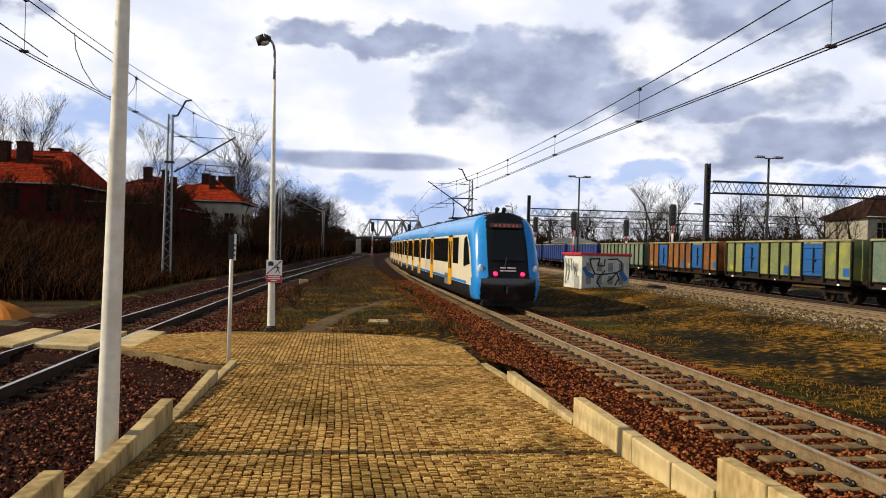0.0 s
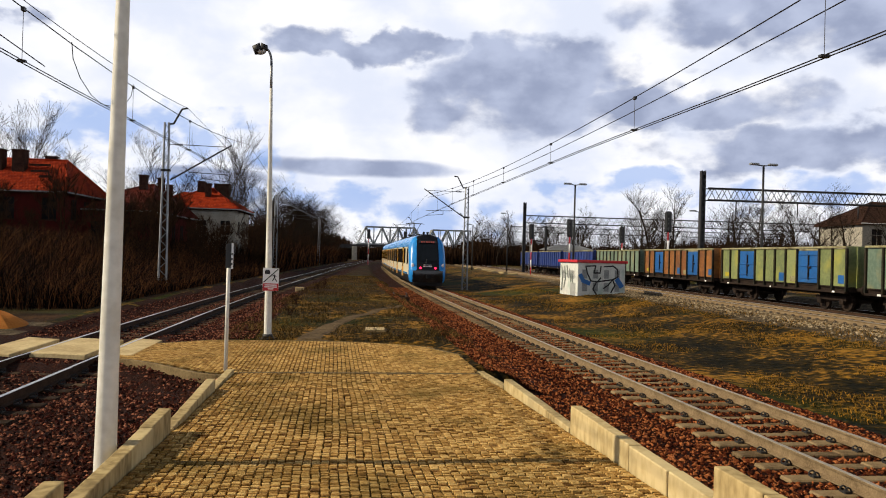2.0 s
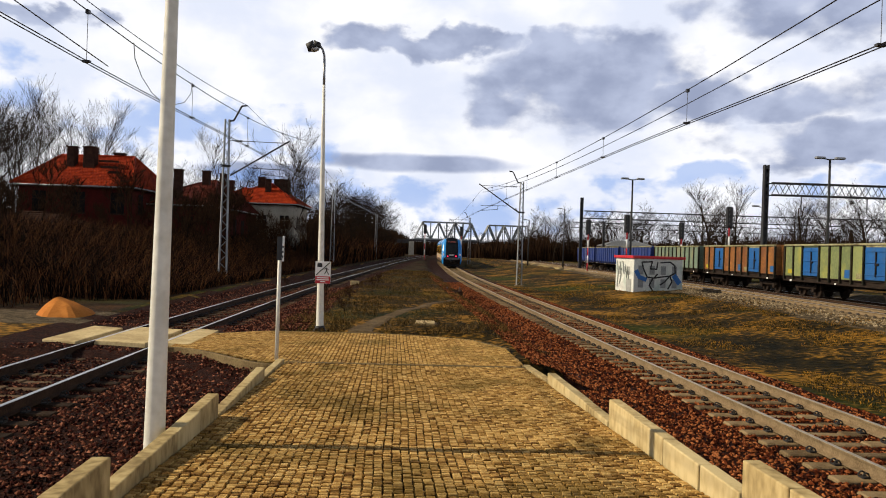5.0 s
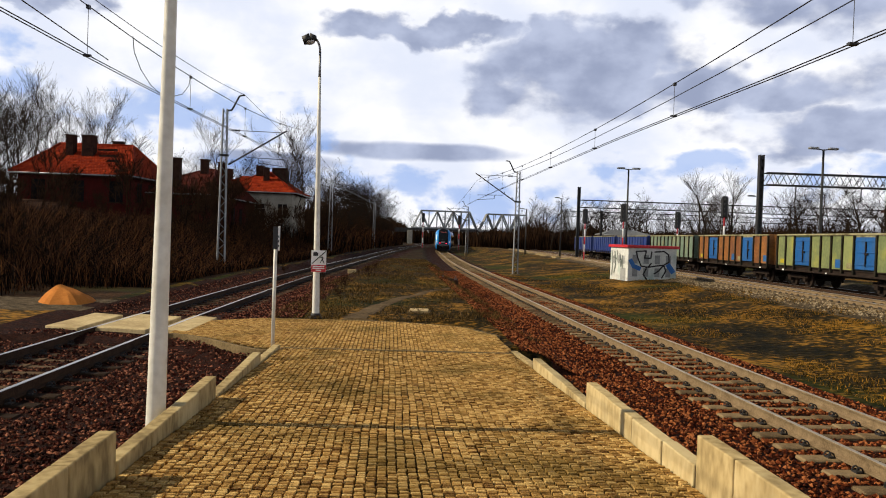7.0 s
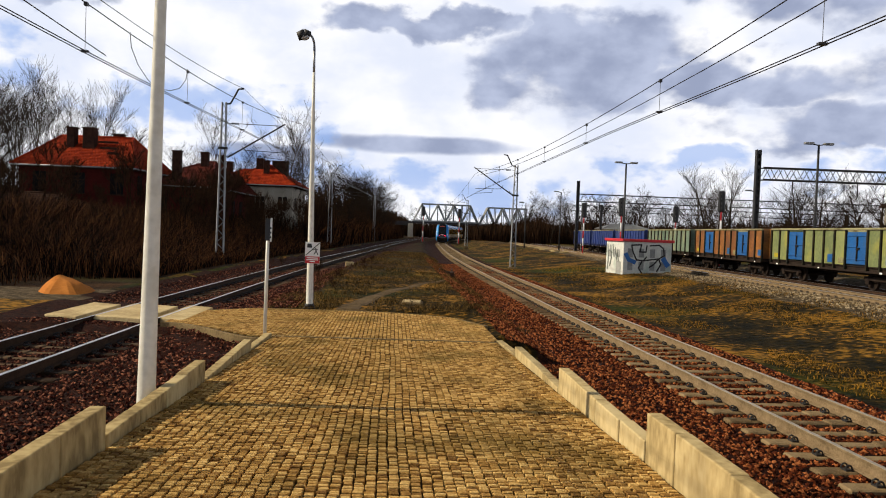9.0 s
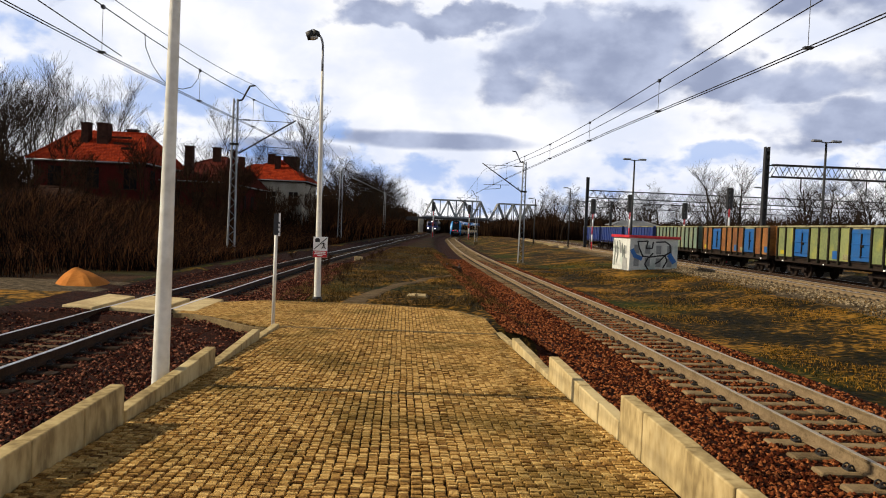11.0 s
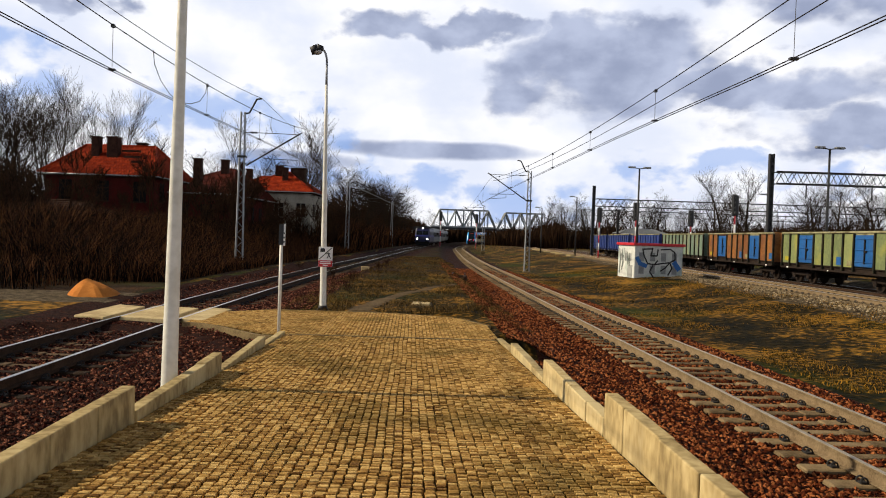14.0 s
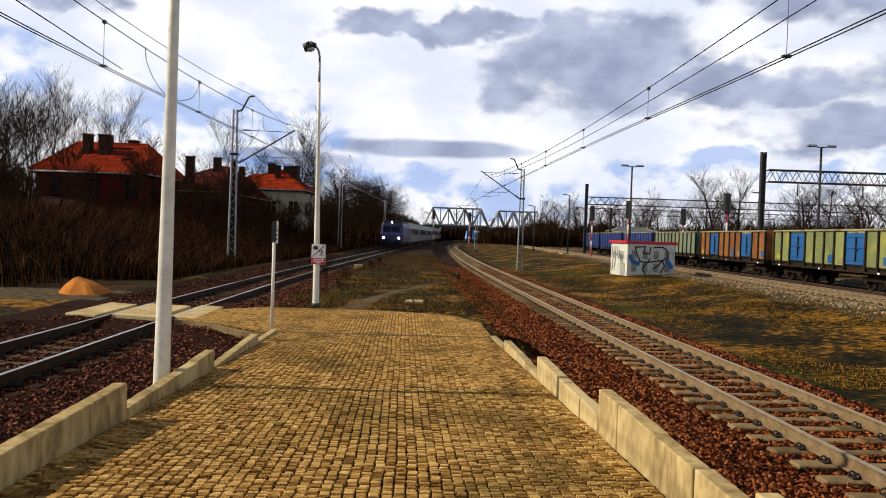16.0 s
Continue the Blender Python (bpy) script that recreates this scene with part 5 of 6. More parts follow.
def wires(fx, spans, contact, low, high, label, off=0.0):
    """Contact wires, a sagging messenger and droppers between supports at the given places."""
    wl = thing("overhead_line", label, "overhead line", kind="structure")
    ys = np.arange(spans[0], spans[-1] + 0.1, 3.0)

    def mz(y):
        for a, b in zip(spans, spans[1:]):
            if a <= y <= b:
                u = (y - a) / (b - a) * 2 - 1
                return low + (high - low) * u * u
        return high
    for dx in (-0.05, 0.05):
        part("contact_wire", polytube(bmesh.new(), [(fx(y) + off + dx, y, contact(y)) for y in ys], 0.011, 4), M["wire"], wl)
    part("messenger_wire", polytube(bmesh.new(), [(fx(y) + off, y, mz(y)) for y in ys], 0.013, 4), M["wire"], wl)
    for a, b in zip(spans, spans[1:]):
        n = max(3, int((b - a) / 6.5))
        for i in range(1, n):
            y = a + (b - a) * i / n
            if y < 130:
                bm = bmesh.new()
                tube(bm, (fx(y) + off, y, mz(y)), (fx(y) + off, y, contact(y)), 0.006, 0.006, 4)
                box(bm, fx(y) + off - 0.03, fx(y) + off + 0.03, y - 0.05, y + 0.05, mz(y) - 0.05, mz(y) + 0.02)
                box(bm, fx(y) + off - 0.07, fx(y) + off + 0.07, y - 0.04, y + 0.04, contact(y) - 0.01, contact(y) + 0.03)
                part("dropper", bm, M["wire"], wl)
    return wl


wires(RIGHT_X, [-64, -5, 57.5, 120, 180, 235], lambda y: 5.50 + 0.10 * smooth(8, 22, y), 6.22, 7.25, "contact wires and messenger over the straight track", -0.13)
rw = bpy.data.objects["overhead_line"]
part("messenger_wire", polytube(bmesh.new(), [(0.15 + 0.20 * (57.5 - y) / 62, y, 6.12 + 0.9 * ((y - 26) / 31.5) ** 2) for y in np.arange(-9.5, 57.6, 3.35)], 0.012, 4), M["wire"], rw)
lw = wires(LEFT_X, [-62, -14, 40.6, 78, 128, 185, 240], lambda y: 5.70 + 0.38 * smooth(8, 34, y), 6.69, 8.15, "contact wires and messenger over the curving track")
part("feeder_wire", polytube(bmesh.new(), [(-14.88, y, 8.55 + 0.0017 * (y - 12) ** 2) for y in np.arange(-40, 40, 3.0)] + [(-14.88, 40.6, 9.95)], 0.014, 4), M["wire"], lw)
part("feeder_wire", polytube(bmesh.new(), [(-14.88, 40.6, 9.95), (-13.6, 60, 8.6), (-12.0, 78, 8.6)], 0.014, 4), M["wire"], lw)
part("auxiliary_wire", polytube(bmesh.new(), [(-12.75, -30, 6.9), (-12.6, 4, 6.22), (-12.52, 14.3, 5.90)], 0.012, 4), M["wire"], lw)
for ends in (((15.65, 6.74), (15.75, 6.42), (16.2, 6.12), (16.9, 5.90), (17.6, 5.83)), ((20.1, 6.84), (19.95, 6.50), (19.4, 6.16), (18.6, 5.95), (17.9, 5.86))):
    part("jumper_wire", polytube(bmesh.new(), [(LEFT_X(y), y, z) for y, z in ends], 0.010, 4), M["wire"], lw, "drooping jumper wire")


# ---- yard: gantries, lamps, signals ----
def truss_beam(bm, a, b, h, w, n, r=0.05):
    a, b = Vector(a), Vector(b)
    d = (b - a)
    side = Vector((0, w / 2, 0))
    for s in (-1, 1):
        tube(bm, a + side * s, b + side * s, r, r, 4)
        tube(bm, a + side * s + Vector((0, 0, h)), b + side * s + Vector((0, 0, h)), r, r, 4)
        for i in range(n):
            p, q, m_ = a + d * i / n, a + d * (i + 1) / n, a + d * (i + 0.5) / n
            tube(bm, p + side * s, m_ + side * s + Vector((0, 0, h)), r * 0.6, r * 0.6, 4)
            tube(bm, m_ + side * s + Vector((0, 0, h)), q + side * s, r * 0.6, r * 0.6, 4)
    return bm


def gantry(x, y, top, beam, length, label, over=-0.3):
    g = thing("track_gantry", label, "gantry", pose(x, y, 0.3, 0, 0, -4), "gantries over the yard")
    for px in (0, length):
        bm = bmesh.new()
        for s in (-1, 1):
            box(bm, px + s * 0.15 - 0.045, px + s * 0.15 + 0.045, -0.22, 0.22, -0.3, top - 0.3)
        box(bm, px - 0.11, px + 0.11, -0.04, 0.04, -0.3, top - 0.35)
        for i in range(int(top / 0.6)):
            for s in (-1, 1):
                box(bm, px - 0.17, px + 0.17, s * 0.2 - 0.03, s * 0.2 + 0.03, 0.1 + i * 0.6, 0.36 + i * 0.6)
        part("post", bm, M["dark_steel"], g, "black lattice post")
    part("beam", truss_beam(bmesh.new(), (-over, 0, beam), (length - 0.3, 0, beam), 1.0, 0.9, int(length / 1.1)), M["dark_steel"], g, "black truss beam")
    for px in np.arange(3.0, length, 5.5):
        bm = bmesh.new()
        tube(bm, (px, 0, beam), (px, 0, beam - 1.2), 0.05, 0.05, 6)
        part("hanger", bm, M["dark_steel"], g)
    return g


gantry(24.2, 60, 10.4, 7.6, 46, "black steel gantry spanning the yard tracks")
gantry(18.75, 100, 10.1, 7.0, 46, "black steel gantry farther along the yard")
gantry(32.4, 137, 8.6, 7.0, 46, "far black steel gantry across the yard", 7.0)


def yard_lamp(x, y, h, label, double=True):
    yl = thing("yard_lamp", label, "yard lamp", pose(x, y, 0.4), "yard lamps")
    part("pole", tube(bmesh.new(), (0, 0, -0.4), (0, 0, h), 0.11, 0.07, 8), M["dark_steel"], yl)
    for s in ((-1, 1) if double else (-1,)):
        part("arm", tube(bmesh.new(), (0, 0, h - 0.05), (s * 0.5, 0, h + 0.02), 0.04, 0.04, 6), M["dark_steel"], yl)
        part("lamp_head", box(bmesh.new(), min(s * 0.35, s * 1.0), max(s * 0.35, s * 1.0), -0.15, 0.15, h - 0.02, h + 0.13, 0.04), M["grey_steel"], yl, "grey flat lamp head")
    return yl


yard_lamp(21.6, 46.4, 8.8, "dark steel yard lamp with two heads behind the wagons")
yard_lamp(13.5, 62.0, 8.55, "dark steel yard lamp with two heads beside the siding")
yard_lamp(16.42, 100, 8.05, "dark steel yard lamp with one head", False)
yard_lamp(29.0, 70, 7.2, "dark steel yard lamp with one head behind the wagons", False)
yard_lamp(12.5, 105, 6.6, "far slim yard lamp", False)


def signal(x, y, z, top, label, dark=False):
    sg = thing("railway_signal", label, "signal", pose(x, y, z), "railway signals")
    n = 5
    for i in range(n):
        a, b = i * (top - 1.6) / n, (i + 1) * (top - 1.6) / n
        part("mast_band", tube(bmesh.new(), (0, 0, a), (0, 0, b), 0.075, 0.075, 10), M["sign_white"] if i % 2 else M["red_paint"], sg, "white band" if i % 2 else "red band")
    head = part("signal_head", box(bmesh.new(), -0.32, 0.32, -0.12, 0.14, top - 1.9, top, 0.12), M["black"], sg, "black signal head seen from behind")
    for k in range(4):
        z_ = top - 0.3 - k * 0.42
        part("lens_hood", tube(bmesh.new(), (0, -0.10, z_), (0, -0.34, z_), 0.12, 0.13, 10), M["black"], head)
    bm = bmesh.new()
    for s in (-1, 1):
        tube(bm, (s * 0.18, 0.35, 0), (s * 0.18, 0.12, top - 2.0), 0.02, 0.02, 4)
    for k in range(12):
        z_ = 0.3 + k * (top - 2.4) / 12
        tube(bm, (-0.18, 0.33, z_), (0.18, 0.33, z_), 0.012, 0.012, 4)
    part("ladder", bm, M["grey_steel"], sg)
    return sg


signal(17.15, 90, 0.4, 6.3, "black railway signal on a red and white mast before wagons")
signal(16.95, 74, 0.4, 6.2, "black railway signal beside the yard lamp")
signal(24.95, 80, 0.4, 5.9, "black railway signal standing behind the wagons")
signal(22.1, 62, 0.4, 6.55, "large black railway signal behind the orange wagon")
signal(-0.3, 150, 0.1, 7.2, "tall railway signal between the two tracks")
signal(7.0, 150, 0.1, 7.0, "tall railway signal beside the straight track")


# ---- truss bridge ----
def bridge():
    br = thing("truss_bridge", "grey steel truss railway bridge on pale piers far off", "bridge", pose(2.7, 240, 0, 0, 0, -2))
    for x0, x1, zb in ((-2.6, 18.2, 5.4), (18.8, 36.2, 5.0)):
        h, n = 5.6, 8 if x1 - x0 > 18 else 7
        for y in (0, 4.6):
            st = (x1 - x0) / n
            part("bottom_chord", box(bmesh.new(), x0, x1, y - 0.15, y + 0.15, zb - 0.1, zb + 0.35), M["steel_white"], br)
            part("top_chord", box(bmesh.new(), x0 + st, x1 - st, y - 0.15, y + 0.15, zb + h - 0.15, zb + h + 0.2), M["steel_white"], br)
            for i in range(n):
                a, b = x0 + i * st, x0 + (i + 1) * st
                za, zc = (zb, zb + h) if i % 2 == 0 else (zb + h, zb)
                part("diagonal", tube(bmesh.new(), (a, y, za), (b, y, zc), 0.24, 0.24, 4), M["steel_white"], br)
                if 0 < i < n:
                    part("upright", tube(bmesh.new(), (a, y, zb), (a, y, zb + h), 0.13, 0.13, 4), M["steel_white"], br)
        for i in range(n):
            part("cross_beam", box(bmesh.new(), x0 + (i + 0.5) * st - 0.1, x0 + (i + 0.5) * st + 0.1, 0, 4.6, zb + h - 0.05 if 0 < i < n - 1 else zb, zb + h + 0.15 if 0 < i < n - 1 else zb + 0.2), M["steel_white"], br)
        part("deck", box(bmesh.new(), x0 - 0.3, x1 + 0.3, -0.2, 4.8, zb - 0.75, zb - 0.1), M["dark_steel"], br, "dark bridge deck girder")
    for x, w in ((-3.4, 1.6), (18.5, 1.3), (37.0, 1.8)):
        part("pier", box(bmesh.new(), x - w / 2, x + w / 2, -0.8, 5.4, -0.6, 4.3 if x > 0 else 4.6, 0.1), M["plaster"], br, "pale concrete pier")
    part("wing_wall", box(bmesh.new(), 37.9, 41.0, -0.5, 0.2, -0.6, 2.6, 0.1), M["plaster"], br)
    part("approach_girder", box(bmesh.new(), -26, -3.0, 0, 4.6, 4.0, 5.3, 0.05), M["dark_steel"], br)
    for x in (-9, -15, -21):
        part("pier", box(bmesh.new(), x - 0.5, x + 0.5, 0, 4.6, -0.6, 4.0, 0.1), M["plaster"], br, "pale concrete pier")
    part("retaining_wall", box(bmesh.new(), 38, 110, 1.5, 5.5, -0.6, 4.2, 0.1), M["brown_soil"], br)


bridge()


# ---- houses ----
def roof_slope(name, parent, a, b, c, d, rows, per_row, mat):
    """A tiled roof slope on eave a-b and ridge d-c, in overlapping courses."""
    a, b, c, d = (Vector(v) for v in (a, b, c, d))
    nrm = (b - a).cross(d - a).normalized()
    if nrm.z < 0:
        nrm = -nrm
    v, f = [], []
    for i in range(rows):
        u0, u1 = i / rows, min(1.0, (i + 1.12) / rows)
        p0, q0, p1, q1 = a.lerp(d, u0), b.lerp(c, u0), a.lerp(d, u1), b.lerp(c, u1)
        n = max(1, int(per_row * (q0 - p0).length / max(0.01, (b - a).length)))
        for j in range(n):
            s0, s1 = j / n + 0.004, (j + 1) / n - 0.004
            lift = random.uniform(0.04, 0.06)
            k = len(v)
            v += [p0.lerp(q0, s0) + nrm * lift, p0.lerp(q0, s1) + nrm * lift, p1.lerp(q1, s1) + nrm * 0.012, p1.lerp(q1, s0) + nrm * 0.012,
                  p0.lerp(q0, s0), p0.lerp(q0, s1)]
            f += [(k, k + 1, k + 2, k + 3), (k + 4, k + 5, k + 1, k)]
    k = len(v)
    v += [a, b, c, d]
    f.append((k, k + 1, k + 2, k + 3))
    return joined(name, v, f, mat, "red clay tiles", "", parent=parent)


def hip_house(name, label, m, w, d, eave, ridge, inset, wall, tile, windows, chimneys, rows=18, per_row=40, inset2=None, trim="plaster"):
    """A house w wide (x) and d deep (y) with a hipped roof."""
    hs = thing(name, label, "house", m)
    walls = part("wall", box(bmesh.new(), 0, w, 0, d, -1.5, eave, 0.03), wall, hs)
    o = 0.45
    e = [(-o, -o, eave), (w + o, -o, eave), (w + o, d + o, eave), (-o, d + o, eave)]
    r0, r1 = (inset, d / 2, ridge), (w - (inset if inset2 is None else inset2), d / 2, ridge)
    rf = part("roof", box(bmesh.new(), -o, w + o, -o, d + o, eave - 0.18, eave - 0.004), M["chimney"], hs)
    roof_slope("roof_tiles", rf, e[0], e[1], r1, r0, rows, per_row, tile)
    roof_slope("roof_tiles", rf, e[2], e[3], r0, r1, rows, per_row, tile)
    roof_slope("roof_tiles", rf, e[1], e[2], r1, r1, rows, int(per_row * d / w), tile)
    roof_slope("roof_tiles", rf, e[3], e[0], r0, r0, rows, int(per_row * d / w), tile)
    bm = bmesh.new()
    for a, b in ((r0, r1), (e[0], r0), (e[3], r0), (e[1], r1), (e[2], r1)):
        tube(bm, Vector(a) + Vector((0, 0, 0.05)), Vector(b) + Vector((0, 0, 0.05)), 0.10, 0.10, 6)
    part("ridge_tiles", bm, tile, rf)
    bm = bmesh.new()
    polytube(bm, [(-o, -o - 0.06, eave - 0.05), (w + o, -o - 0.06, eave - 0.05), (w + o + 0.06, d + o, eave - 0.05)], 0.07, 6)
    part("gutter", bm, M["grey_steel"], hs)
    for side, x, z, ww, hh in windows:
        if side == "front":
            wn = part("window", box(bmesh.new(), x, x + ww, -0.03, -0.004, z, z + hh), M["old_pane"], hs)
            part("frame", box(box(bmesh.new(), x + ww / 2 - 0.03, x + ww / 2 + 0.03, -0.05, -0.031, z, z + hh), x, x + ww, -0.05, -0.031, z + hh * 0.62, z + hh * 0.62 + 0.05), M[trim], wn)
            part("sill", box(bmesh.new(), x - 0.08, x + ww + 0.08, -0.12, -0.004, z - 0.1, z - 0.004), M[trim], wn)
        else:
            wn = part("window", box(bmesh.new(), w + 0.004, w + 0.03, x, x + ww, z, z + hh), M["old_pane"], hs)
            part("frame", box(box(bmesh.new(), w + 0.031, w + 0.05, x + ww / 2 - 0.03, x + ww / 2 + 0.03, z, z + hh), w + 0.031, w + 0.05, x, x + ww, z + hh * 0.62, z + hh * 0.62 + 0.05), M[trim], wn)
    for x, y, z0, z1, cw, cd in chimneys:
        ch = part("chimney", box(bmesh.new(), x - cw / 2, x + cw / 2, y - cd / 2, y + cd / 2, z0, z1, 0.02), M["chimney"], hs, "dark brick chimney")
        part("chimney_cap", box(bmesh.new(), x - cw / 2 - 0.07, x + cw / 2 + 0.07, y - cd / 2 - 0.07, y + cd / 2 + 0.07, z1, z1 + 0.12, 0.02), M["chimney"], ch)
    return hs


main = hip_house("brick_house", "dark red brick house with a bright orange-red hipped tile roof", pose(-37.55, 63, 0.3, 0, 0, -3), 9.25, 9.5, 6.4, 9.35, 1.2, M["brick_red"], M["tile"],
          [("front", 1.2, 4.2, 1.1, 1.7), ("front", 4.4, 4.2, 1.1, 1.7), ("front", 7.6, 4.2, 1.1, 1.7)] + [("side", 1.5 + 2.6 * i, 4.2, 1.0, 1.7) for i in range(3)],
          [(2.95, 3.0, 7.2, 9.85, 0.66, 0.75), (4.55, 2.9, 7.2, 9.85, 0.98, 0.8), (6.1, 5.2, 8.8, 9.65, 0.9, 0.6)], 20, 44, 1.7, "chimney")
for y, s in ((3.0, 0.0), (2.0, 0.6), (1.2, 1.6)):
    part("roof_vent_strip", box(bmesh.new(), 5.2 + s, 6.9 + s * 0.5, y - 0.05, y + 0.16, 6.86 + 0.61 * y, 7.04 + 0.61 * y), M["chimney"], main)
hip_house("brick_house_wing", "dark red brick wing with skylights in its tile roof", pose(-29.4, 66.5, 0.4, 0, 0, -3), 6.6, 24, 5.2, 8.3, 2.9, M["brick_red"], M["tile_shaded"],
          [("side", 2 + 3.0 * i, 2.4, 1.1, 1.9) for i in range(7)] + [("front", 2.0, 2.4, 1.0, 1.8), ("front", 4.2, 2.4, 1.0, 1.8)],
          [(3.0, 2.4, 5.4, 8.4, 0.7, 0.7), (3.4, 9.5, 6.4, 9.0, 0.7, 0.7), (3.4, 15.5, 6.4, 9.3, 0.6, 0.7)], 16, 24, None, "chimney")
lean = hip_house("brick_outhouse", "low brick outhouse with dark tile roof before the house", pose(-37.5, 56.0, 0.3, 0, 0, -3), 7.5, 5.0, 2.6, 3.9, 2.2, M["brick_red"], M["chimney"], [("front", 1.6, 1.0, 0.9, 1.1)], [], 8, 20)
hip_house("red_roof_annex", "small red-roofed brick annex beyond the wing", pose(-28.6, 92, 0.4, 0, 0, -3), 6.6, 8, 6.6, 8.9, 2.6, M["brick_red"], M["tile"], [("front", 2.4, 3.5, 1.1, 1.6)], [(1.6, 2.0, 7.5, 9.6, 0.7, 0.7)], 14, 24)
hip_house("plaster_house", "pale plastered house with a red hipped tile roof", pose(-25.4, 84, 0.4, 0, 0, -3), 7.7, 8.6, 6.5, 9.0, 3.5, M["plaster"], M["tile"],
          [("front", 0.8, 3.7, 1.0, 1.5), ("front", 3.6, 3.7, 1.0, 1.5), ("front", 6.1, 3.7, 1.0, 1.5), ("side", 1.5, 3.7, 0.9, 1.5), ("side", 4.2, 3.7, 0.9, 1.5), ("side", 6.9, 3.7, 0.9, 1.5)],
          [(3.2, 3.6, 7.6, 9.6, 0.8, 0.8), (5.2, 5.0, 7.2, 9.5, 1.7, 0.9), (4.2, 2.4, 7.4, 9.3, 0.6, 0.6)], 14, 30)
hip_house("station_building", "pale plastered building with a brown roof behind bare trees", pose(54.5, 80, 0.3, 0, 0, -4), 30, 9, 7.4, 10.2, 4.0, M["plaster"], M["chimney"],
          [("front", 1.2 + 2.7 * i, 1.6, 1.2, 1.9) for i in range(10)] + [("front", 1.2 + 2.7 * i, 4.8, 1.2, 1.9) for i in range(10)], [(8, 4, 9.5, 11.2, 0.9, 0.8)], 10, 60)
hip_house("yard_shed", "distant low grey shed beyond the yard", pose(37, 150, 0.3, 0, 0, -4), 9, 8, 4.0, 5.0, 2.2, M["plaster"], M["train_grey"], [("front", 3, 2, 1.5, 1.5)], [], 6, 20)


def orange_trough():
    ob = thing("orange_trough", "orange steel trough behind the wagons", "trough", pose(25.2, 36, 0.35))
    part("stand", box(bmesh.new(), -1.0, 1.0, -0.5, 0.5, 0, 2.75, 0.03), M["dark_steel"], ob)
    part("trough", box(bmesh.new(), -1.5, 1.5, -0.6, 0.6, 2.75, 3.25, 0.08), M["orange"], ob)


M["orange"] = material("orange_paint", ((0.62, 0.10, 0.01), (0.72, 0.14, 0.015)), 1, 0.5, 0.0)
orange_trough()


# ---- trees, brush and grass ----
M["twig_grey"] = material("grey_twigs", ((0.012, 0.009, 0.007), (0.055, 0.042, 0.030)), 2, 0.95, 0.0, per_piece=0.5, spread=(0.2, 0.8))
M["verge"] = material("verge_blades", ((0.010, 0.008, 0.002), (0.06, 0.036, 0.010), (0.20, 0.12, 0.035)), 0.3, 0.9, 0.0, per_piece=0.5, spread=(0.25, 0.75))
def grow(rng, height, spread, levels, trunk_r, up=0.35, kids=(3, 5), clean=0.3):
    """Branch segments of a bare tree: (a, b, ra, rb, level)."""
    segs = []

    def limb(p, d, length, r, lev):
        n = 4 if lev == 0 else 3
        q = p
        pts = [p]
        for i in range(n):
            d = (d + Vector((rng.uniform(-1, 1), rng.uniform(-1, 1), rng.uniform(-0.5, 1) * up)) * (0.10 if lev == 0 else 0.22)).normalized()
            nxt = q + d * length / n
            ra, rb = r * (1 - 0.75 * i / n), r * (1 - 0.75 * (i + 1) / n)
            segs.append((q, nxt, ra, rb, lev))
            q = nxt
            pts.append(q)
        if lev >= levels:
            return
        count = rng.randint(*kids) + (5 if lev == 0 else 0)
        for _ in range(count):
            u = rng.uniform(clean if lev == 0 else 0.25, 1.0)
            k = min(n - 1, int(u * n))
            start = pts[k].lerp(pts[k + 1], u * n - k)
            a = rng.uniform(0, 6.283)
            side = Vector((math.cos(a), math.sin(a), 0))
            nd = (d * rng.uniform(0.5, 1.0) + side * spread + Vector((0, 0, up))).normalized()
            limb(start, nd, length * rng.uniform(0.38, 0.62) * (1.15 - 0.5 * u if lev == 0 else 1), max(0.006, r * (1 - 0.75 * u) * 0.6), lev + 1)
    limb(Vector((0, 0, 0)), Vector((0, 0, 1)), height, trunk_r, 0)
    return segs


def tree_meshes(seed, height, spread, levels, trunk_r, **kw):
    rng = random.Random(seed)
    segs = grow(rng, height, spread, levels, trunk_r, **kw)
    out = []
    for lo, hi, n in ((0, 0, 7), (1, 9, 3)):
        v, f = [], []
        for a, b, ra, rb, lev in segs:
            if not lo <= lev <= hi:
                continue
            d = (b - a).normalized()
            u = d.cross(Vector((0.3, 0.2, 1))).normalized()
            w = d.cross(u)
            k = len(v)
            m_ = n if lev < 2 else 3
            for c, r in ((a, ra), (b, rb)):
                r = max(r, 0.010)
                v += [c + (u * math.cos(6.2832 * i / m_) + w * math.sin(6.2832 * i / m_)) * r for i in range(m_)]
            f += [(k + i, k + (i + 1) % m_, k + m_ + (i + 1) % m_, k + m_ + i) for i in range(m_)]
        me = bpy.data.meshes.new("tree_part")
        me.from_pydata([tuple(p) for p in v], [], f)
        out.append(me)
    return out


def tree(kind, x, y, z, s, turn, label, group):
    trunk, crown, bark, twig = kind
    t = thing("bare_tree", label, "tree", pose(x, y, z - 0.1, 0, 0, turn), group)
    t.scale = (s, s, s)
    a, b = new("trunk", trunk), new("crown", crown)
    a.parent = b.parent = t
    return t


def species(seed, height, spread, levels, trunk_r, bark, twig, **kw):
    a, b = tree_meshes(seed, height, spread, levels, trunk_r, **kw)
    a.materials.append(bark)
    b.materials.append(twig)
    return a, b, bark, twig


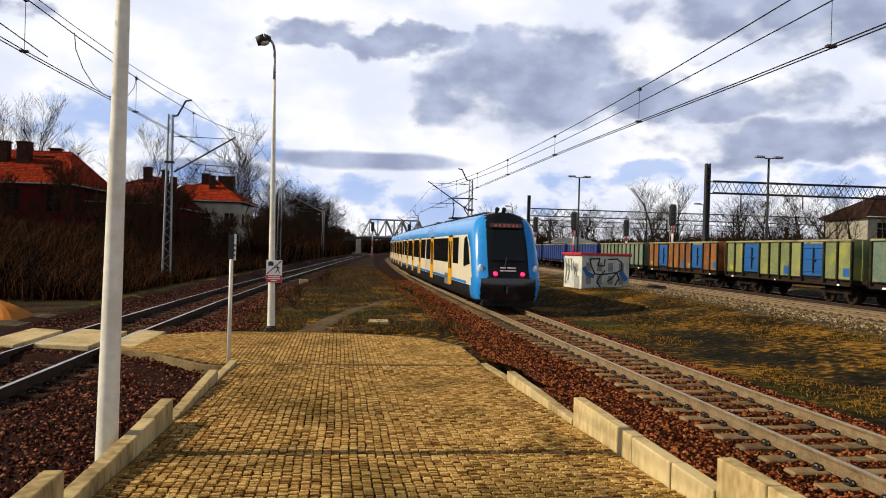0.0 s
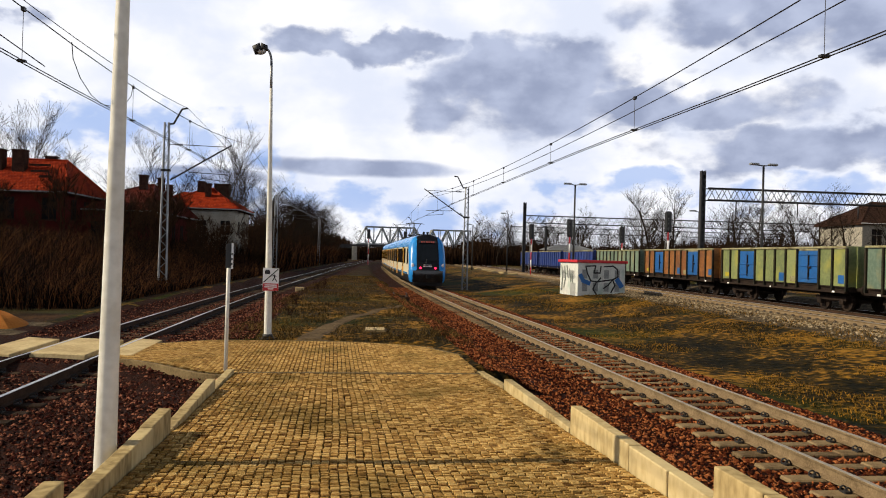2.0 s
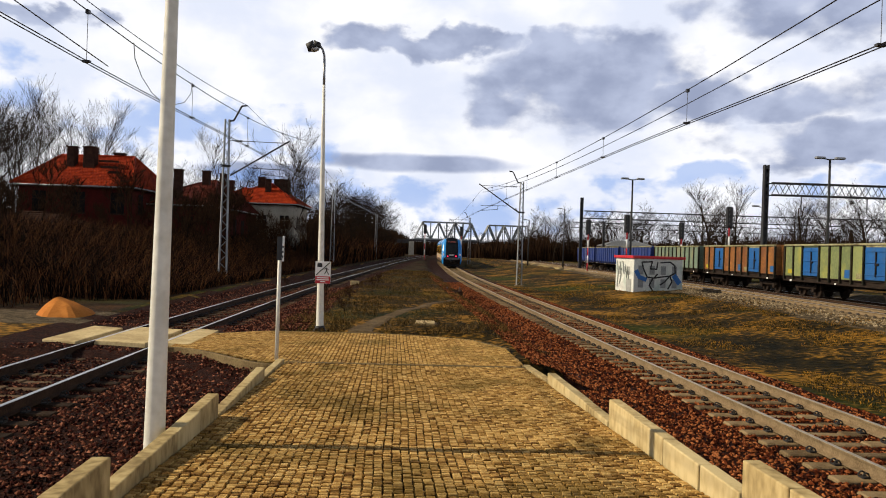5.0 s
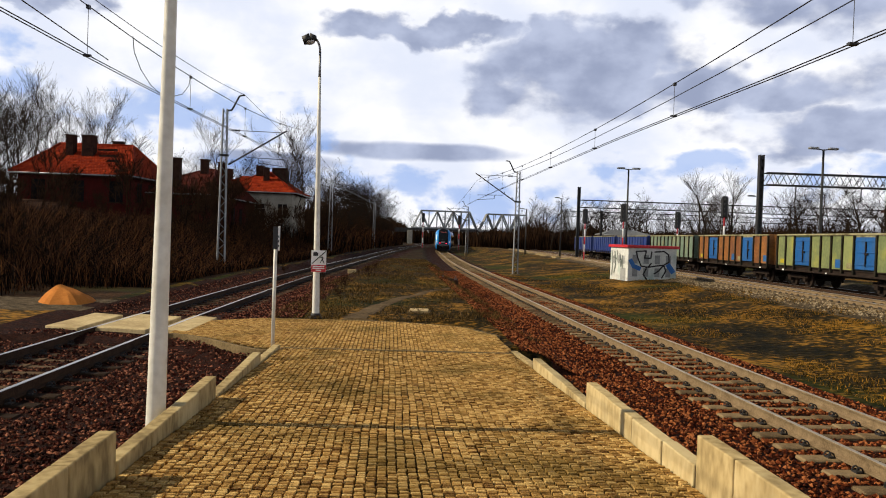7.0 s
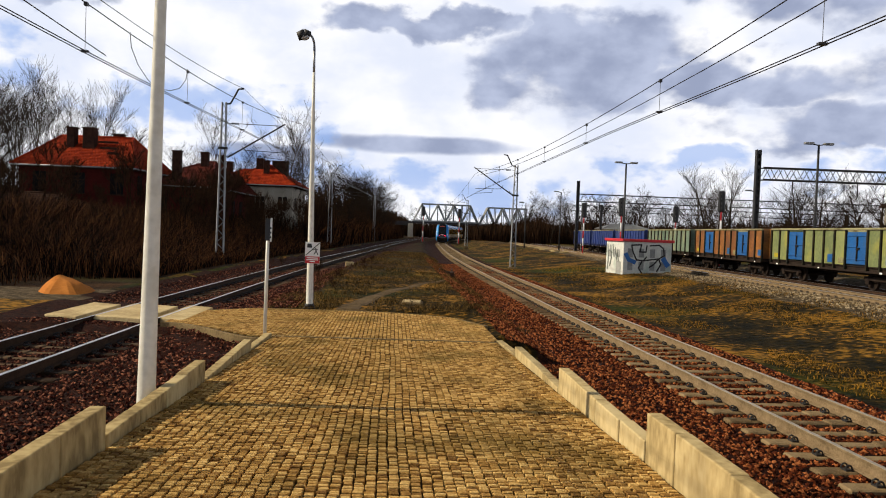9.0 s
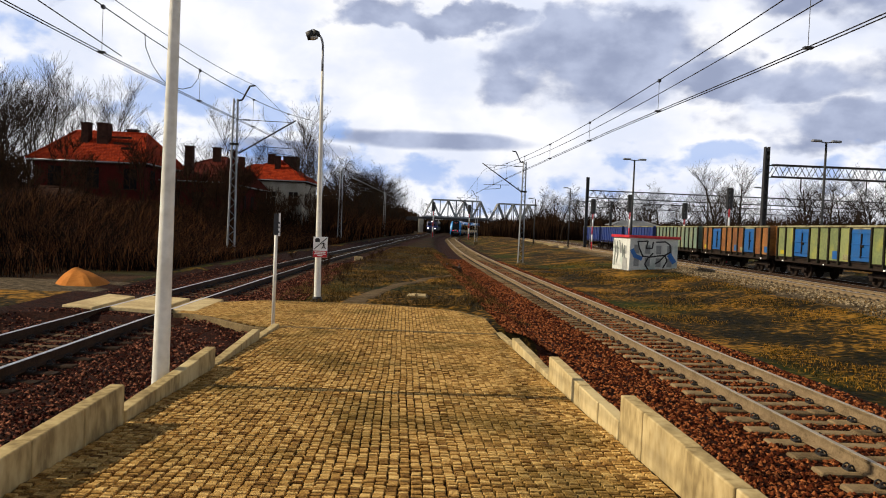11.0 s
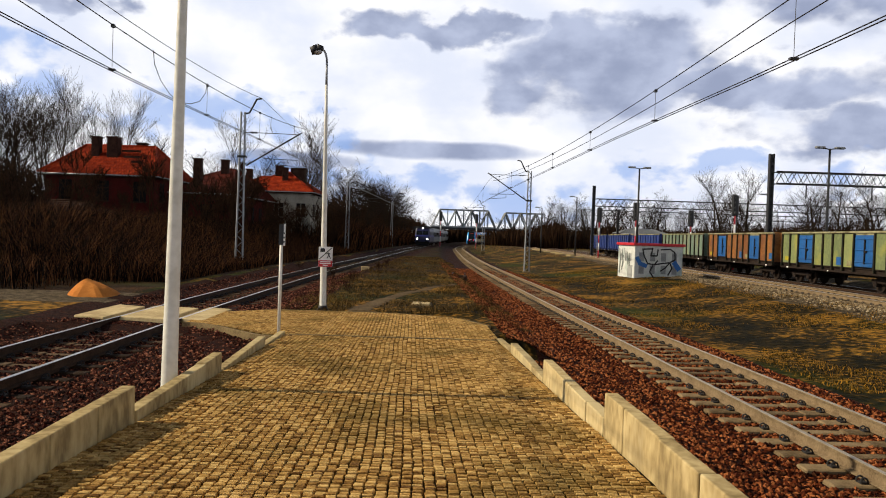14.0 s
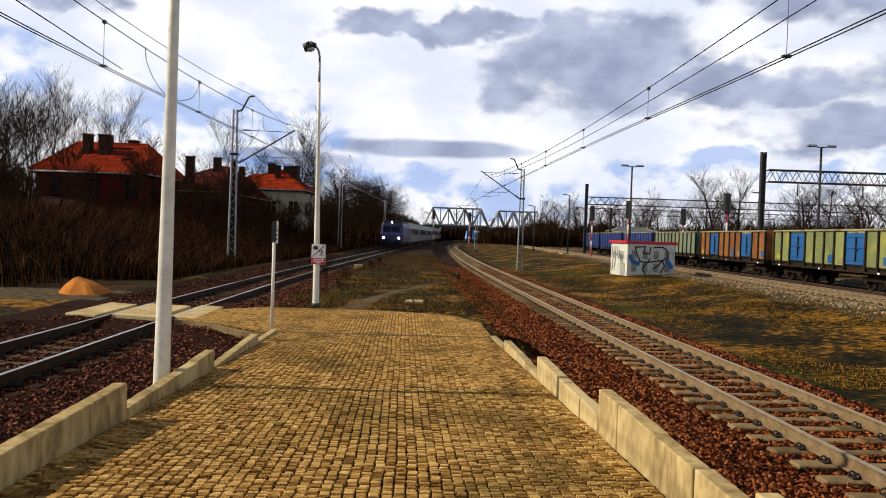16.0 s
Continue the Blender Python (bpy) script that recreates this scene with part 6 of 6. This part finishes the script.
BIRCH = [species(k, 12, 0.62, 3, 0.15, M["bark_pale"], M["twig_grey"], up=0.5, kids=(6, 8), clean=0.3) for k in (1, 2)]
OAK = [species(k, 9, 1.0, 3, 0.20, M["bark"], M["bark"], up=0.45, kids=(5, 7), clean=0.2) for k in (3, 4, 5)]
SHRUB = [species(k, 3.6, 0.8, 3, 0.05, M["twig"], M["twig"], up=0.55, kids=(5, 7), clean=0.05) for k in (6, 7, 8)]
BIG = [species(k, 10.5, 0.85, 3, 0.26, M["bark"], M["twig_grey"], up=0.6, kids=(6, 8), clean=0.15) for k in (9, 10)]
rng = random.Random(4)


def plant(kinds, x, y, s, label, group):
    tree(rng.choice(kinds), x, y, ground_z(x, y), s, rng.uniform(0, 360), label, group)


# birches behind the brick house
for _ in range(16):
    plant(BIRCH, rng.uniform(-64, -41), rng.uniform(74, 96), rng.uniform(0.8, 1.0), "tall bare birch behind the brick house", "birches")
# dark wood on the bank along the curving track
for _ in range(52):
    y = rng.uniform(92, 205)
    plant(OAK + SHRUB[:1], LEFT_X(y) - rng.uniform(8, 34), y, rng.uniform(0.55, 0.95), "bare dark tree on the wooded bank", "wood on the bank")
for _ in range(56):
    y = rng.uniform(50, 190)
    plant(SHRUB, LEFT_X(y) - rng.uniform(5.0, 11), y, rng.uniform(0.8, 1.5), "bare brown shrub on the bank", "shrubs on the bank")
for x, y, s in ((-21.0, 99, 1.0), (-32, 112, 0.9), (-17.5, 84, 0.75), (-20.5, 118, 1.0)):
    plant(BIRCH, x, y, s * 0.95, "tall bare tree beside the plastered house", "trees by the houses")
for _ in range(28):
    y = rng.uniform(46, 62)
    plant(SHRUB, rng.uniform(-44, -18), y, rng.uniform(0.7, 1.35), "bare brown shrub before the houses", "shrubs before the houses")
for _ in range(30):
    y = rng.uniform(125, 200)
    plant(OAK, LEFT_X(y) - rng.uniform(6.5, 15), y, rng.uniform(0.85, 1.15), "tall bare dark tree on the wooded bank", "wood on the bank")
# trees behind the freight wagons
for x, y, s in ((33.6, 92, 0.85), (37.2, 93, 0.82), (35.4, 99, 0.78)):
    plant(BIG, x, y, s, "large bare leaning tree behind the wagons", "trees behind the yard")
for _ in range(34):
    x = rng.uniform(42, 110)
    plant(OAK, x, rng.uniform(90, 125), rng.uniform(0.75, 1.05), "bare brown tree behind the yard", "trees behind the yard")
for _ in range(20):
    plant(OAK + SHRUB, rng.uniform(12, 110), rng.uniform(175, 235), rng.uniform(0.5, 0.85), "distant bare tree beyond the yard", "far trees")
for _ in range(34):
    plant(OAK, rng.uniform(24, 66), rng.uniform(165, 225), rng.uniform(0.8, 1.2), "distant bare tree beyond the yard", "far trees")
for _ in range(9):
    plant(OAK, rng.uniform(-56, -40), rng.uniform(62, 78), rng.uniform(0.75, 1.0), "bare dark tree beside the brick house", "trees by the houses")
for _ in range(12):
    plant(OAK, rng.uniform(-60, 130), rng.uniform(262, 330), rng.uniform(0.7, 1.1), "distant bare tree beyond the bridge", "far trees")
for x, y in ((-12.6, 41.5), (-7.6, 33), (-8.3, 24.5), (-9.2, 28), (-7.4, 38)):
    plant(SHRUB, x, y, 0.22, "low dry shrub between the tracks", "low shrubs")


def dirt_path():
    v, f = [], []
    n = 44
    for i in range(n + 1):
        u = i / n
        y = 18.1 + 13.5 * u
        cx = -7.5 + 3.4 * u ** 1.6 + 0.15 * noise.noise((y * 0.6, 0, 3))
        w = 0.42 * (1 - 0.6 * u) + 0.12 * noise.noise((y * 1.3, 5, 0))
        for k in (-1, -0.5, 0, 0.5, 1):
            x = cx + k * w * (1 + 0.3 * noise.noise((y * 2.1, k * 4, 1)))
            v.append((x, y, ground_z(x, y) + (0.02 if abs(k) < 1 else -0.02)))
    for i in range(n):
        for k in range(4):
            a = i * 5 + k
            f.append((a, a + 1, a + 6, a + 5))
    me = bpy.data.meshes.new("dirt_path")
    me.from_pydata(v, [], f)
    me.materials.append(M["trodden"])
    tagged(new("dirt_path", me), "trodden pale dirt path in brown grass", "path", "", "structure")


dirt_path()


def stalks(name, count, place, height, width, mat, label, category, lean=0.3):
    """Thin bent stalks, two faces each."""
    r = np.random.RandomState(len(name) * 7 + count % 97)
    v, f = [], []
    tries = 0
    while len(f) < count * 2 and tries < count * 4:
        tries += 1
        got = place(r)
        if got is None:
            continue
        x, y, k = got
        z = ground_z(x, y) - 0.03
        h = height * k * r.uniform(0.55, 1.15)
        a = r.uniform(0, 6.283)
        dx, dy = math.cos(a) * width / 2, math.sin(a) * width / 2
        lx, ly = r.normal(0, lean) * h, r.normal(0, lean) * h
        i = len(v)
        v += [(x - dx, y - dy, z), (x + dx, y + dy, z), (x + lx * 0.35 + dx * 0.8, y + ly * 0.35 + dy * 0.8, z + h * 0.6), (x + lx * 0.35 - dx * 0.8, y + ly * 0.35 - dy * 0.8, z + h * 0.6), (x + lx, y + ly, z + h)]
        f += [(i, i + 1, i + 2, i + 3), (i + 3, i + 2, i + 4)]
    return joined(name, v, f, mat, label, category)


def bank_place(r):
    y = 24 + 60 * r.rand() ** 1.4
    d = 3.4 + 14 * r.rand() ** 1.3
    x = LEFT_X(y) - d
    if y < 27 and x > -24:
        return None
    return x, y, 0.45 + 0.75 * smooth(3.2, 7.5, d)


def bank_far(r):
    y = 80 + 120 * r.rand()
    return LEFT_X(y) - 3.6 - 16 * r.rand(), y, 1.0


def left_near(r):
    x, y = -16.5 - 26 * r.rand(), 22 + 20 * r.rand()
    return (x, y, 1.0) if x < -17.6 - 1.5 * r.rand() or y > 26 else None


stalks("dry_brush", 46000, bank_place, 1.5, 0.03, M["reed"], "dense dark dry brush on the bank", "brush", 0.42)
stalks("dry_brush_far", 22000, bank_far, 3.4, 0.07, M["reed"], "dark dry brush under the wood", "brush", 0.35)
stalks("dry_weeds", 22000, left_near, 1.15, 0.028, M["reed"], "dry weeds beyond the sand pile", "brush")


def thicket_right(r):
    x = 40 + 84 * r.rand()
    return x, 100 + 28 * r.rand(), (0.85 + 0.5 * noise.noise((x * 0.2, 0, 0))) * smooth(38, 46, x)


def thicket_far(r):
    x = -70 + 230 * r.rand()
    return x, 262 + 40 * r.rand(), 0.8 + 0.6 * noise.noise((x * 0.08, 0, 2))


def thicket_house(r):
    x = -66 + 25 * r.rand()
    return x, 62 + 16 * r.rand(), 0.7 + 0.7 * noise.noise((x * 0.25, 0, 8))


stalks("house_thicket", 14000, thicket_house, 6.6, 0.08, M["twig"], "dark bare thicket beside the brick house", "thicket", 0.2)


def thicket_yard(r):
    x = 14 + 60 * r.rand()
    return x, 176 + 30 * r.rand(), 0.8 + 0.7 * noise.noise((x * 0.15, 0, 5))


stalks("beyond_yard_thicket", 16000, thicket_yard, 6.2, 0.2, M["twig"], "dark brown thicket beyond the far yard", "thicket", 0.16)
stalks("yard_thicket", 34000, thicket_right, 6.4, 0.10, M["twig"], "brown thicket behind the yard", "thicket", 0.16)
stalks("far_thicket", 22000, thicket_far, 7.2, 0.42, M["twig"], "dark distant thicket beyond the bridge", "thicket", 0.16)
for _ in range(16):
    plant(OAK, rng.uniform(39, 80), rng.uniform(68, 78), rng.uniform(0.68, 0.88), "bare tree before the station building", "trees behind the yard")


def concrete_blocks():
    r = random.Random(12)
    first = None
    for i in range(14):
        y = 84 + i * 3.6 + r.uniform(-1, 1)
        m_ = pose(SIDING_X(y) - 3.4 + r.uniform(-0.8, 0.8), y, 0.36, r.uniform(-8, 8), r.uniform(-8, 8), r.uniform(0, 90))
        if first is None:
            first = tagged(new("concrete_block", finish(box(bmesh.new(), -0.55, 0.55, -0.3, 0.3, -0.1, 0.32, 0.06), "concrete_block", M["concrete"])), "pale rough concrete block lying beside the siding", "concrete block", "blocks beside the siding")
            first.matrix_world = m_
        else:
            copy_thing(first, m_)


concrete_blocks()


def meadow(r):
    y = 3 + 52 * r.rand() ** 1.5
    x = 2.2 + 9.5 * r.rand()
    return (x, y, 0.5 + 0.9 * (noise.noise((x * 0.5, y * 0.5, 7)) > 0.0)) if noise.noise((x * 0.35, y * 0.35, 2)) > -0.3 else None


def middle(r):
    y = 17.9 + 55 * r.rand() ** 1.3
    a, b = LEFT_X(y) + 2.6, RIGHT_X(y) - 2.6
    x = a + (b - a) * r.rand()
    if y < 31 and abs(x + 7.5 - 3.4 * ((y - 18.1) / 13.5) ** 1.6) < 0.4:
        return None
    return x, y, 0.5 + 0.6 * (noise.noise((x * 0.6, y * 0.6, 1)) > 0.1)


stalks("meadow_grass", 80000, meadow, 0.075, 0.013, M["blade"], "short yellow-green grass beside the track", "grass", 0.6)
stalks("verge_grass", 36000, middle, 0.17, 0.018, M["verge"], "short brown grass between the tracks", "grass", 0.6)


SLEEPERS_AT = ((RIGHT_X, -30), (LEFT_X, -30))


def stones(name, count, place, size, mat, label):
    """Angular stones of eight faces."""
    r = np.random.RandomState(count % 1000)
    base = np.array([(1, 0, 0), (-1, 0, 0), (0, 1, 0), (0, -1, 0), (0, 0, 1), (0, 0, -1)], float)
    tri = np.array([(0, 2, 4), (2, 1, 4), (1, 3, 4), (3, 0, 4), (2, 0, 5), (1, 2, 5), (3, 1, 5), (0, 3, 5)])
    V, F = [], []
    k = 0
    for _ in range(count):
        got = place(r)
        if got is None:
            continue
        x, y = got
        for fx, first in SLEEPERS_AT:
            if abs(x - fx(y)) < 1.33 and abs((y - first + 0.3) % 0.6 - 0.3) < (0.13 if fx is RIGHT_X else 0.08):
                x = None
                break
        if x is None:
            continue
        s = size * r.uniform(0.6, 1.35)
        q = base * (s * r.uniform(0.6, 1.3, (6, 3))) + r.uniform(-0.25, 0.25, (6, 3)) * s
        a = r.uniform(0, 6.283)
        c, d = math.cos(a), math.sin(a)
        q = np.stack([q[:, 0] * c - q[:, 1] * d, q[:, 0] * d + q[:, 1] * c, q[:, 2] * 0.75], 1)
        V.append(q + (x, y, ground_z(x, y) + s * 0.42))
        F.append(tri + k)
        k += 6
    return joined(name, np.concatenate(V), np.concatenate(F), mat, label, "ballast")


def right_bed(r):
    y = 2.0 + 58 * r.rand() ** 1.6
    return RIGHT_X(y) - 3.95 + 5.8 * r.rand(), y


def left_bed(r):
    y = 3.0 + 40 * r.rand() ** 1.4
    x = LEFT_X(y) - 2.3 + 6.4 * r.rand()
    if 15.6 < y < 19.2 and x < -11.0 or x > -8.9 or (y > 12.7 + 2.4 * smooth(-8.75, -11.4, x) and y < 18 and x > -11.4):
        return None
    return x, y


def pale_bed(r):
    y = 12 + 55 * r.rand() ** 1.2
    return SIDING_X(y) - 4.0 + 3.2 * r.rand() ** 0.7, y


stones("ballast_stones", 78000, right_bed, 0.031, M["stone"], "reddish brown ballast stones")
stones("ballast_stones_dark", 58000, left_bed, 0.026, M["stone_dark"], "dark reddish ballast stones")
stones("gravel_stones", 9000, pale_bed, 0.045, M["stone_pale"], "pale gravel stones by the siding")

motions()
